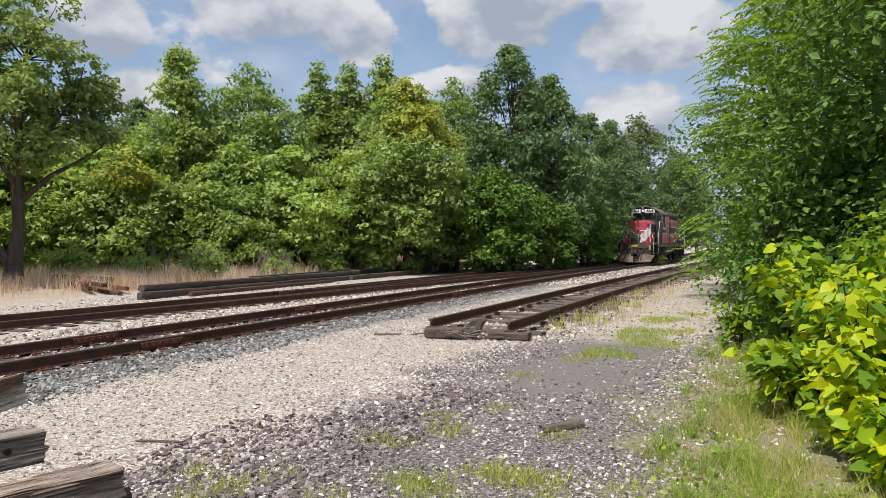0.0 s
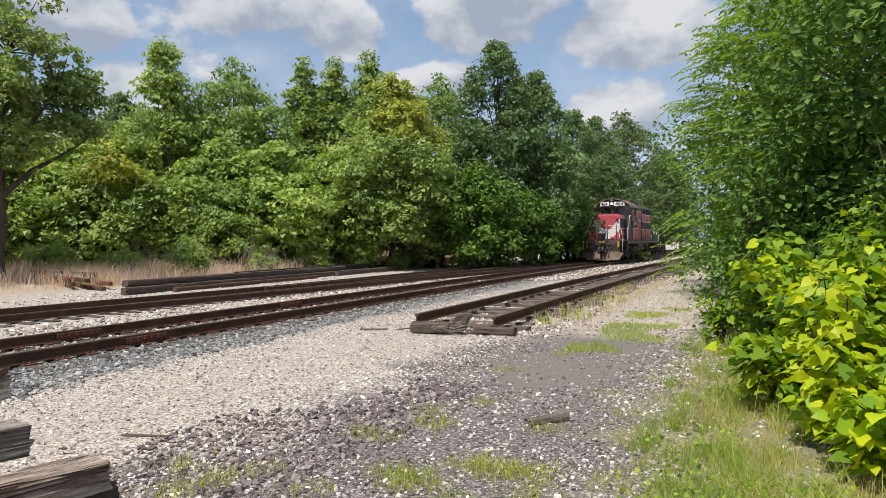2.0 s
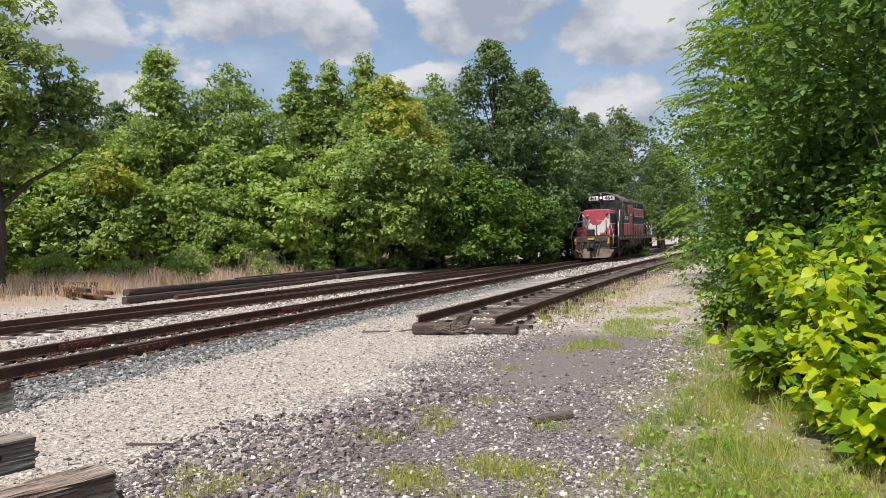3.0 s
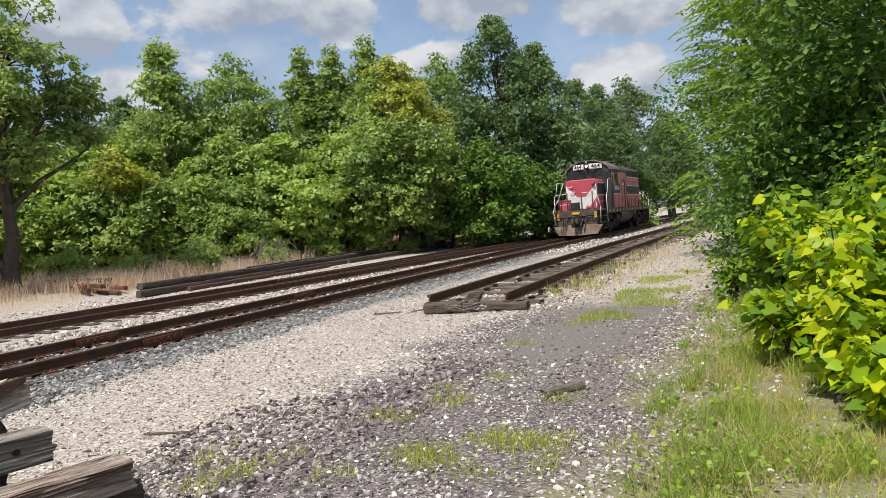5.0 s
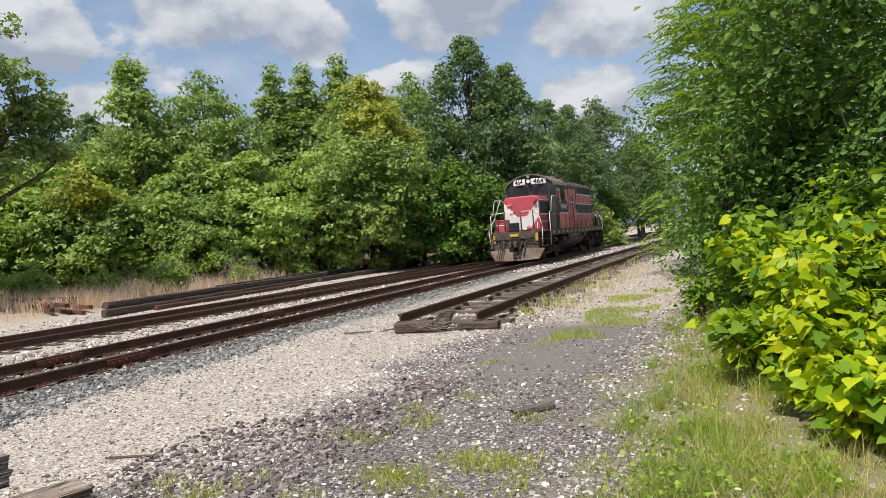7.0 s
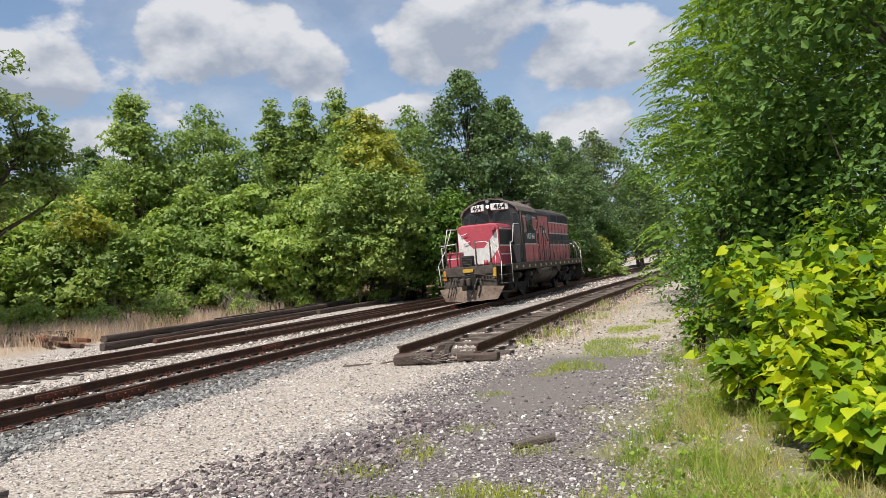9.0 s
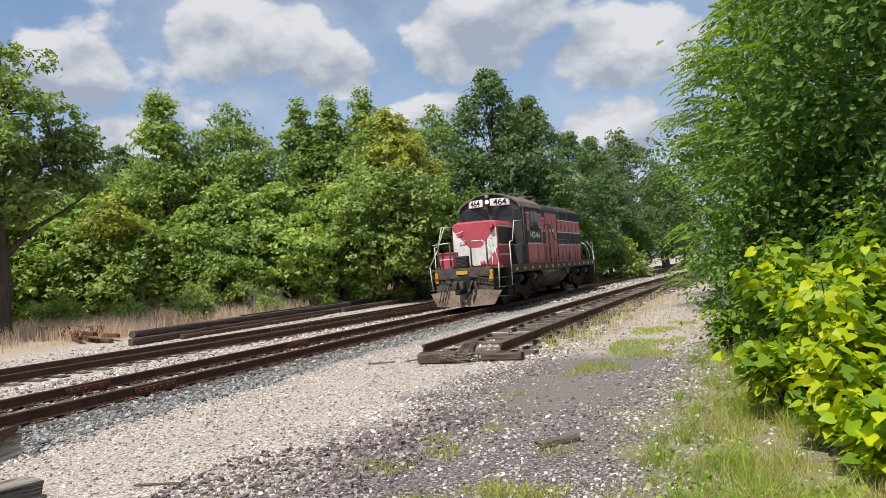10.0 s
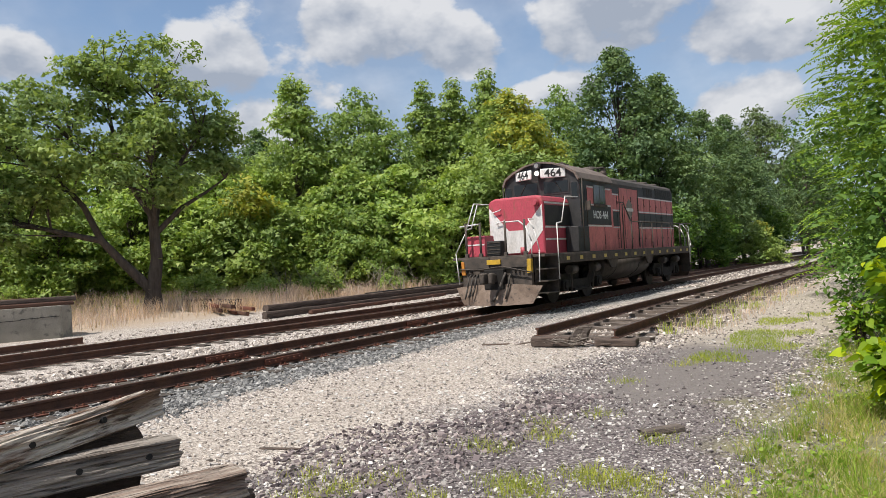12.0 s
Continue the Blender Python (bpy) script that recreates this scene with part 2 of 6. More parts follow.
def box(bm, x0, x1, y0, y1, z0, z1, bevel=0.0, mi=0):
    g = bmesh.ops.create_cube(bm, size=1.0, matrix=Matrix.LocRotScale(((x0 + x1) / 2, (y0 + y1) / 2, (z0 + z1) / 2), None, (x1 - x0, y1 - y0, z1 - z0)))
    vs = g["verts"]
    faces = {f for v in vs for f in v.link_faces}
    for f in faces:
        f.material_index = mi
    if bevel:
        es = list({e for v in vs for e in v.link_edges})
        r = bmesh.ops.bevel(bm, geom=es, offset=bevel, segments=2, affect="EDGES", profile=0.5)
        for f in r["faces"]:
            f.material_index = mi
            f.smooth = True
    return vs


def rod(bm, p0, p1, r0, r1=None, seg=8, caps=True, mi=0):
    p0, p1 = Vector(p0), Vector(p1)
    d = p1 - p0
    m = Matrix.Translation((p0 + p1) / 2) @ d.to_track_quat("Z", "Y").to_matrix().to_4x4()
    g = bmesh.ops.create_cone(bm, cap_ends=caps, segments=seg, radius1=r0, radius2=r0 if r1 is None else r1, depth=d.length, matrix=m)
    for f in {f for v in g["verts"] for f in v.link_faces}:
        f.material_index = mi
        f.smooth = len(f.verts) == 4
    return g["verts"]


def pipe(bm, pts, r, seg=6, mi=0):
    for a, b in zip(pts, pts[1:]):
        rod(bm, a, b, r, seg=seg, mi=mi)
    for p in pts[1:-1]:
        bmesh.ops.create_icosphere(bm, subdivisions=1, radius=r * 1.02, matrix=Matrix.Translation(p))


# ---- ground ----
def ground_material():
    m = bpy.data.materials.new("yard_ground")
    m.use_nodes = True
    n, l = m.node_tree.nodes, m.node_tree.links
    p = n["Principled BSDF"]
    p.inputs["Roughness"].default_value, p.inputs["Specular IOR Level"].default_value = 0.95, 0.2
    co = n.new("ShaderNodeTexCoord")
    mp = n.new("ShaderNodeMapping")
    mp.vector_type = "TEXTURE"
    mp.inputs["Location"].default_value, mp.inputs["Rotation"].default_value = ORIGIN, (0, 0, -HEAD)
    l.new(co.outputs["Object"], mp.inputs[0])
    sep = n.new("ShaderNodeSeparateXYZ")
    l.new(mp.outputs[0], sep.inputs[0])

    def tex(s, d=4, kind="ShaderNodeTexNoise"):
        t = n.new(kind)
        t.inputs["Scale"].default_value = s
        if kind == "ShaderNodeTexNoise":
            t.inputs["Detail"].default_value = d
        l.new(co.outputs["Object"], t.inputs["Vector"])
        return t

    def math_(op, a, b):
        x = n.new("ShaderNodeMath")
        x.operation = op
        for i, v in enumerate((a, b)):
            if isinstance(v, (int, float)):
                x.inputs[i].default_value = v
            else:
                l.new(v, x.inputs[i])
        return x.outputs[0]

    wob = math_("MULTIPLY", math_("SUBTRACT", tex(0.7, 6).outputs["Fac"], 0.5), 3.4)
    r = math_("ADD", sep.outputs["X"], wob)
    a = math_("ADD", sep.outputs["Y"], math_("MULTIPLY", wob, 1.4))

    def between(v, lo, hi, soft):
        x = n.new("ShaderNodeMapRange")
        x.interpolation_type = "SMOOTHSTEP"
        x.inputs[1].default_value, x.inputs[2].default_value = lo - soft, lo + soft
        y = n.new("ShaderNodeMapRange")
        y.interpolation_type = "SMOOTHSTEP"
        y.inputs[1].default_value, y.inputs[2].default_value, y.inputs[3].default_value, y.inputs[4].default_value = hi - soft, hi + soft, 1, 0
        l.new(v, x.inputs[0]), l.new(v, y.inputs[0])
        return math_("MULTIPLY", x.outputs[0], y.outputs[0])

    def stones(s, lo, hi):
        """Stone by stone colour from cells."""
        v = tex(s, kind="ShaderNodeTexVoronoi")
        g = n.new("ShaderNodeSeparateColor")
        l.new(v.outputs["Color"], g.inputs[0])
        q = n.new("ShaderNodeValToRGB")
        q.color_ramp.elements[0].color, q.color_ramp.elements[1].color = (*lo, 1), (*hi, 1)
        l.new(g.outputs[0], q.inputs[0])
        return q.outputs[0], v.outputs["Distance"]

    def mix(f, x, y):
        k = n.new("ShaderNodeMix")
        k.data_type = "RGBA"
        for s, v in (("Factor", f), ("A", x), ("B", y)):
            if isinstance(v, (float, tuple)):
                k.inputs[s].default_value = v
            else:
                l.new(v, k.inputs[s])
        return k.outputs["Result"]

    pale, d1 = stones(46, (0.12, 0.10, 0.088), (0.68, 0.605, 0.545))
    grey, d2 = stones(28, (0.08, 0.077, 0.075), (0.38, 0.36, 0.335))
    dark, d3 = stones(40, (0.065, 0.055, 0.056), (0.235, 0.198, 0.195))
    soil = mix(tex(2.5, 6).outputs["Fac"], (0.15, 0.155, 0.07, 1), (0.29, 0.255, 0.16, 1))
    tan = mix(tex(1.3, 6).outputs["Fac"], (0.47, 0.405, 0.335, 1), (0.36, 0.305, 0.255, 1))
    pale = mix(math_("MULTIPLY", between(r, 3.2, 5.6, 0.9), 0.36), pale, tan)
    fleck = n.new("ShaderNodeValToRGB")
    fleck.color_ramp.elements[0].position, fleck.color_ramp.elements[1].position = 0.60, 0.64
    l.new(tex(34, 2).outputs["Fac"], fleck.inputs[0])
    cinder = mix(math_("MULTIPLY", fleck.outputs[0], 0.75), dark, (0.50, 0.47, 0.43, 1))
    dust = mix(tex(6, 6).outputs["Fac"], (0.47, 0.415, 0.35, 1), (0.35, 0.305, 0.255, 1))
    col = mix(between(r, -0.9, 2.5, 0.5), pale, grey)
    col = mix(between(r, 6.1, 9.4, 0.35), col, mix(between(a, -60, -13.6, 1.0), dust, cinder))
    # packed wheel track
    packed = mix(tex(9, 6).outputs["Fac"], (0.23, 0.205, 0.19, 1), (0.15, 0.132, 0.125, 1))
    col = mix(math_("MULTIPLY", math_("MULTIPLY", between(r, 6.9, 8.5, 0.35), between(a, -19.2, -13.4, 1.0)), 0.88), col, packed)
    col = mix(between(r, 9.0, 400, 0.5), col, soil)
    dry = mix(tex(3, 6).outputs["Fac"], (0.46, 0.37, 0.285, 1), (0.32, 0.25, 0.19, 1))
    col = mix(between(r, -400, -11.0, 1.2), col, dry)
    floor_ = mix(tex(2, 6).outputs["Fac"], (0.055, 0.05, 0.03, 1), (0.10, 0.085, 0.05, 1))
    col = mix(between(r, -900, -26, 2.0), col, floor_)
    fine = tex(90, 3).outputs["Fac"]
    q = n.new("ShaderNodeValToRGB")
    q.color_ramp.elements[0].color, q.color_ramp.elements[1].color = (0.6, 0.6, 0.6, 1), (1.3, 1.3, 1.3, 1)
    l.new(fine, q.inputs[0])
    k = n.new("ShaderNodeMix")
    k.data_type, k.blend_type = "RGBA", "MULTIPLY"
    k.inputs["Factor"].default_value = 0.7
    l.new(col, k.inputs["A"]), l.new(q.outputs[0], k.inputs["B"]), l.new(k.outputs["Result"], p.inputs["Base Color"])
    bp = n.new("ShaderNodeBump")
    bp.inputs["Strength"].default_value, bp.inputs["Distance"].default_value = 0.7, 0.03
    l.new(math_("ADD", math_("MULTIPLY", fine, 0.4), math_("SUBTRACT", 1, d2)), bp.inputs["Height"])
    l.new(bp.outputs[0], p.inputs["Normal"])
    return m


def build_ground():
    def axis(lo, hi, stepsize, far):
        v = list(np.arange(lo, hi + 1e-6, stepsize))
        up, d = [hi], stepsize
        while up[-1] < far:
            d *= 1.25
            up.append(up[-1] + d)
        dn, d = [lo], stepsize
        while dn[-1] > -far:
            d *= 1.25
            dn.append(dn[-1] - d)
        return np.array(dn[:0:-1] + v + up[1:])

    xs, ys = axis(-20, 14, 0.4, 1500), axis(1, 42, 0.4, 1500)
    verts = [(x, y, ground_z(x, y)) for y in ys for x in xs]
    i = np.arange(len(xs) - 1)[None, :] + (np.arange(len(ys) - 1) * len(xs))[:, None]
    i = i.ravel()
    faces = np.stack([i, i + 1, i + 1 + len(xs), i + len(xs)], 1)
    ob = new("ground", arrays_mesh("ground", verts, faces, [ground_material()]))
    ob.data.shade_smooth()
    tagged(ob, "pale gravel yard with dark cinder patches and grassy verge", "ground", kind="structure")


build_ground()

# ---- tracks ----
PROFILE = [(-0.07, 0), (0.07, 0), (0.07, 0.012), (0.012, 0.035), (0.012, 0.115), (0.036, 0.128), (0.036, 0.155), (0.03, 0.162), (-0.03, 0.162), (-0.036, 0.155), (-0.036, 0.128), (-0.012, 0.115), (-0.012, 0.035), (-0.07, 0.012)]


def rail_mesh(name, centre, a0, a1, top, stepsize=1.0):
    """A rail swept along a line given by its distance to the right of the main track."""
    n = max(2, int((a1 - a0) / stepsize) + 1)
    k = len(PROFILE)
    verts = []
    for i in range(n):
        a = a0 + (a1 - a0) * i / (n - 1)
        for x, z in PROFILE:
            verts.append(place(a, centre(a) + x, top - 0.162 + z))
    faces, idx = [], []
    for i in range(n - 1):
        for j in range(k):
            faces.append((i * k + j, i * k + (j + 1) % k, (i + 1) * k + (j + 1) % k, (i + 1) * k + j))
            idx.append(1 if j == 7 else 0)
    for b in (0, (n - 1) * k):
        for q in ((0, 1, 2, 13), (2, 3, 12, 13), (3, 4, 11, 12), (4, 5, 10, 11), (5, 6, 9, 10), (6, 7, 8, 9)):
            faces.append(tuple(b + v for v in q))
            idx.append(0)
    return arrays_mesh(name, verts, faces, [RUST, WORN], idx)


def tie_mesh(length=2.6, w=0.23, h=0.18, seed=0, material=None):
    rnd = random.Random(seed)
    bm = bmesh.new()
    box(bm, -length / 2, length / 2, -w / 2, w / 2, -h, 0, 0.012)
    for v in bm.verts:
        v.co += Vector((rnd.uniform(-0.015, 0.015), rnd.uniform(-0.006, 0.006), rnd.uniform(-0.008, 0.004)))
    return link_mesh("tie", bm, material or TIE)


def plate_mesh():
    bm = bmesh.new()
    box(bm, -0.15, 0.15, -0.09, 0.09, 0.0, 0.018, 0.004)
    for x in (-0.095, 0.095):
        for y in (-0.05, 0.05):
            box(bm, x - 0.012, x + 0.012, y - 0.012, y + 0.012, 0.018, 0.05)
    return link_mesh("tie_plate", bm, RUST_RED)


def joint_mesh():
    bm = bmesh.new()
    box(bm, -0.45, 0.45, -0.022, 0.022, -0.05, 0.05, 0.008)
    for i in range(6):
        x = -0.36 + i * 0.144
        rod(bm, (x, -0.05, 0), (x, 0.05, 0), 0.018, seg=6)
    return link_mesh("joint_bar", bm, RUST_RED)


OLD_TIES = [tie_mesh(2.4, 0.17 + 0.02 * i, 0.16, 10 + i, TIE_OLD) for i in range(4)]
TIES, PLATE, JOINT = [tie_mesh(seed=i) for i in range(4)], plate_mesh(), joint_mesh()
GAUGE = 0.7535


def piece(name, me, m, parent):
    ob = new(name, me)
    ob.parent = parent
    ob.matrix_world = m
    return ob


def at_track(a, r, z, turn=0.0):
    return Matrix.Translation(place(a, r, z)) @ Matrix.Rotation(-HEAD + turn, 4, "Z")


def second(a):
    return -4.35 - 0.9 * step(-a, 3, 20) - 0.15 * step(-a, 18, 40)


def cross(a):
    return -4.35 * (1 - step(a, -14, 44)) - 0.45 * step(-a, 6, 14)


SIDE = 5.0


def siding(a):
    return SIDE + 0.25 * step(a, -8, 20)


def build_tracks():
    rnd = random.Random(4)
    main = thing("main_track")
    tagged(main, "rusty railway track on wooden ties in ballast", "railway track", kind="structure")
    for s in (-1, 1):
        ob = new("rail", rail_mesh("rail", lambda a: s * GAUGE, -60, 150, RAIL_TOP))
        ob.parent = main
    two = thing("second_track")
    tagged(two, "rusty railway track beside the main line", "railway track", kind="structure")
    for s in (-1, 1):
        ob = new("rail", rail_mesh("rail", lambda a: second(a) + s * GAUGE, -60, 150, RAIL_TOP - 0.012))
        ob.parent = two
        if s > 0:
            ob.data = rail_mesh("rail", lambda a: second(a) + s * GAUGE, -8, 150, RAIL_TOP - 0.012)
    turn = thing("crossover_track")
    tagged(turn, "curved rusty turnout rails joining two tracks", "railway track", kind="structure")
    for s, a0, a1 in ((1, -60, 24), (-1, -6, 36)):
        c = (lambda a: cross(a) + GAUGE if a > -8 else second(a) + GAUGE + (cross(-8) - second(-8)) * step(a, -16, -8)) if s > 0 else (lambda a: cross(a) - GAUGE)
        ob = new("rail", rail_mesh("rail", c, a0, a1, RAIL_TOP - 0.012))
        ob.parent = turn
    side = thing("dead_end_siding")
    tagged(side, "disused siding of rusty rails on rotten ties", "railway track", kind="structure")
    for s, a0 in ((-1, -13.9), (1, -14.0)):
        ob = new("rail", rail_mesh("rail", lambda a: siding(a) + s * GAUGE, a0, 60, 0.30))
        ob.parent = side
    for a in np.arange(-26, 60, 0.53):
        piece("tie", TIES[rnd.randrange(4)], at_track(a, rnd.uniform(-0.05, 0.05), RAIL_TOP - 0.178, rnd.uniform(-0.02, 0.02)), main)
        piece("tie", TIES[rnd.randrange(4)], at_track(a + 0.1, second(a) + rnd.uniform(-0.05, 0.05), RAIL_TOP - 0.19, rnd.uniform(-0.02, 0.02)), two)
        if a < 6:
            for s in (-1, 1):
                piece("tie_plate", PLATE, at_track(a, s * GAUGE, RAIL_TOP - 0.178), main)
            piece("tie_plate", PLATE, at_track(a + 0.1, second(a) - GAUGE, RAIL_TOP - 0.19), two)
    for a in np.arange(-13.2, 40, 0.78):
        lift = rnd.uniform(-0.11, -0.02)
        piece("tie", OLD_TIES[rnd.randrange(4)], at_track(a + rnd.uniform(-0.16, 0.16), siding(a) + rnd.uniform(-0.25, 0.25), 0.138 + lift, rnd.uniform(-0.12, 0.12)), side)
    for a, r in JOINTS:
        piece("joint_bar", JOINT, at_track(a, r + 0.034, RAIL_TOP - 0.085) @ Matrix.Rotation(radians(90), 4, "Z"), main)
    # broken timber and bent rail at the siding's end
    t = thing("rotten_timber", at_track(-14.1, 4.75, 0.0, 0.12))
    tagged(t, "rotten split crosswise timber at the end of the siding", "timber")
    bm = bmesh.new()
    box(bm, -0.48, 0.22, -0.12, 0.12, 0.0, 0.17, 0.02)
    bmesh.ops.subdivide_edges(bm, edges=list(bm.edges), cuts=3, use_grid_fill=True)
    for v in bm.verts:
        v.co += Vector(noise.noise_vector(v.co * 7)) * 0.03 + Vector(noise.noise_vector(v.co * 22)) * 0.012
    part("beam", bm, CREOSOTE, t)
    t = thing("broken_stump", at_track(-14.05, 5.03, 0.0, 0.3))
    tagged(t, "broken grey timber stump leaning on the siding's end", "timber")
    bm = bmesh.new()
    box(bm, -0.13, 0.13, -0.10, 0.10, 0.0, 0.34, 0.02)
    bmesh.ops.subdivide_edges(bm, edges=list(bm.edges), cuts=3, use_grid_fill=True)
    for v in bm.verts:
        v.co += Vector(noise.noise_vector(v.co * 8)) * 0.06 + Vector(noise.noise_vector(v.co * 25)) * 0.015 + Vector((v.co.z * 0.55, 0, -0.12 * v.co.x * v.co.z))
    part("wood", bm, TIE_OLD, t)
    t = thing("short_beam", at_track(-13.95, 5.75, 0.0, 0.05))
    tagged(t, "short dark beam under the siding's rail end", "timber")
    bm = bmesh.new()
    box(bm, -0.35, 0.38, -0.11, 0.11, 0.0, 0.13, 0.02)
    bmesh.ops.subdivide_edges(bm, edges=list(bm.edges), cuts=3, use_grid_fill=True)
    for v in bm.verts:
        v.co += Vector(noise.noise_vector(v.co * 9)) * 0.02
    part("beam", bm, CREOSOTE, t)


def build_siding_litter():
    rng = np.random.default_rng(41)
    vs, fs = [], []
    pts = [place(-14.15 + 0.12 * math.sin(k * 0.9), 4.0 + 0.16 * k, 0.03 + 0.02 * (k % 3)) for k in range(12)]
    for p, q in zip(pts, pts[1:]):
        tube(vs, fs, p, q, 0.014, 0.014, 5)
    tagged(new("old_hose", arrays_mesh("old_hose", vs, fs, [CREOSOTE])), "thin dark hose lying before the rotten timber", "hose")
    vs, fs = [], []
    for k in range(40):
        p = place(-14.25 + rng.normal(0, 0.12), 5.1 + rng.normal(0, 0.25), 0.02 + rng.uniform(0, 0.16))
        tube(vs, fs, p, p + Vector((rng.normal(0, 0.16), rng.normal(0, 0.10), rng.uniform(-0.02, 0.10))), 0.006, 0.003, 4)
    tagged(new("dry_twigs", arrays_mesh("dry_twigs", vs, fs, [OLD_WOOD])), "heap of dry grey twigs at the siding's end", "twigs", kind="stuff")


JOINTS = [(-16.9, -GAUGE), (-16.9, GAUGE), (-10.6, -GAUGE), (-4.4, GAUGE), (2.2, -GAUGE)]
build_tracks()

# ---- trees ----


def leaf_fan(rng, centres, normals, size, spread=0.6):
    """Folded four-cornered leaves at the centres, facing roughly along the normals."""
    n = len(centres)
    nrm = normals + rng.normal(0, spread, (n, 3))
    nrm /= np.linalg.norm(nrm, axis=1, keepdims=True) + 1e-9
    ref = rng.normal(0, 1, (n, 3))
    u = np.cross(nrm, ref)
    u /= np.linalg.norm(u, axis=1, keepdims=True) + 1e-9
    v = np.cross(nrm, u)
    s = size * rng.uniform(0.6, 1.3, (n, 1))
    a, b = centres - u * s * 0.55, centres + u * s * 0.55
    c, d = centres + v * s * 0.36 + nrm * s * 0.12, centres - v * s * 0.36 + nrm * s * 0.12
    return np.stack([a, c, b, d], 1).reshape(-1, 3)


def leaf_points(rng, centres, normals, size, spread=0.6):
    """Small pointed three-cornered leaves, for trees far off."""
    n = len(centres)
    nrm = normals + rng.normal(0, spread, (n, 3))
    nrm /= np.linalg.norm(nrm, axis=1, keepdims=True) + 1e-9
    u = np.cross(nrm, rng.normal(0, 1, (n, 3)))
    u /= np.linalg.norm(u, axis=1, keepdims=True) + 1e-9
    v = np.cross(nrm, u)
    s = size * rng.uniform(0.6, 1.4, (n, 1))
    return np.stack([centres + u * s * 0.7, centres - u * s * 0.4 + v * s * 0.42, centres - u * s * 0.4 - v * s * 0.42], 1).reshape(-1, 3)


def heart_leaves(rng, pos, out_dir, size):
    """Broad heart-shaped leaves, folded on the midrib and curved, that hang outwards."""
    n = len(pos)
    d = out_dir + rng.normal(0, 0.5, (n, 3))
    d[:, 2] = -np.abs(rng.normal(0.3, 0.35, n))
    d /= np.linalg.norm(d, axis=1, keepdims=True)
    up = np.array([0, 0, 1.0]) + rng.normal(0, 0.55, (n, 3)) + out_dir * 0.15
    s = np.cross(d, up)
    s /= np.linalg.norm(s, axis=1, keepdims=True) + 1e-9
    nn = np.cross(s, d)
    k = (size * rng.uniform(0.4, 1.25, n))[:, None]

    def pt(l, w, z):
        return pos + d * k * l + s * k * w + nn * k * z

    rib = [(0.0, 0.0), (0.24, 0.03), (0.50, 0.03), (0.76, -0.02)]
    rim = [(-0.10, 0.24, 0.05), (0.14, 0.45, 0.10), (0.44, 0.43, 0.09), (0.74, 0.22, 0.02)]
    pts = [pt(l, 0, z) for l, z in rib] + [pt(1.04, 0, -0.12)] + [pt(*q) for q in rim] + [pt(l, -w, z) for l, w, z in rim]
    v = np.stack(pts, 1).reshape(-1, 3)
    i = (np.arange(n) * 13)[:, None]
    quads = [(j, j + 5, j + 6, j + 1) for j in range(3)] + [(j, j + 1, j + 10, j + 9) for j in range(3)] + [(3, 8, 4, 12)]
    f = np.concatenate([i + np.array(q) for q in quads], 1).reshape(-1, 4)
    return v, f


def tube(verts, faces, p0, p1, r0, r1, seg=6):
    p0, p1 = Vector(p0), Vector(p1)
    q = (p1 - p0).to_track_quat("Z", "Y")
    b = len(verts)
    for p, r in ((p0, r0), (p1, r1)):
        for i in range(seg):
            w = 2 * math.pi * i / seg
            verts.append(tuple(p + q @ Vector((math.cos(w) * r, math.sin(w) * r, 0))))
    for i in range(seg):
        j = (i + 1) % seg
        faces.append((b + i, b + j, b + seg + j, b + seg + i))


def crown_leaves(rng, cs, rs, leaves, leafsize, far, flat=0.85):
    """Leaves in twigs over the tops and flanks of the clumps, which stay open below."""
    per = 9 if far else 14
    subs = leaves // per
    pick = rng.choice(len(cs), subs, p=rs**2 / (rs**2).sum())
    d = rng.normal(0, 1, (subs, 3))
    d[:, 2] = np.where(rng.uniform(0, 1, subs) < 0.72, np.abs(d[:, 2]) * 1.1, -0.8 * np.abs(d[:, 2]))
    d /= np.linalg.norm(d, axis=1, keepdims=True)
    rad = rs[pick] * rng.uniform(0.55, 1.15, subs) ** 0.8 * (1 + 0.35 * np.sin(d[:, 0] * 7 + pick) * np.sin(d[:, 1] * 6 + pick * 2))
    pos = cs[pick] + d * rad[:, None] * np.array([1.2, 1.2, flat])
    # each spot carries a flat twig of some leaves
    pos, d, pick = np.repeat(pos, per, 0), np.repeat(d, per, 0), np.repeat(pick, per)
    off = rng.normal(0, 1, pos.shape) * np.array([1.0, 1.0, 0.36 if far else 0.22]) * leafsize * (1.0 if far else 2.0)
    off[:, 2] -= 0.35 * (off[:, 0] ** 2 + off[:, 1] ** 2) / (leafsize * 2)
    pos = pos + off
    nrm = d * 0.6 + np.array([0, 0, 0.65])
    ok = pos[:, 2] > 0.15
    pos, nrm, pick = pos[ok], nrm[ok], pick[ok]
    v = (leaf_points if far else leaf_fan)(rng, pos, nrm, leafsize)
    return v, np.arange(len(v)).reshape(-1, 3 if far else 4), pick


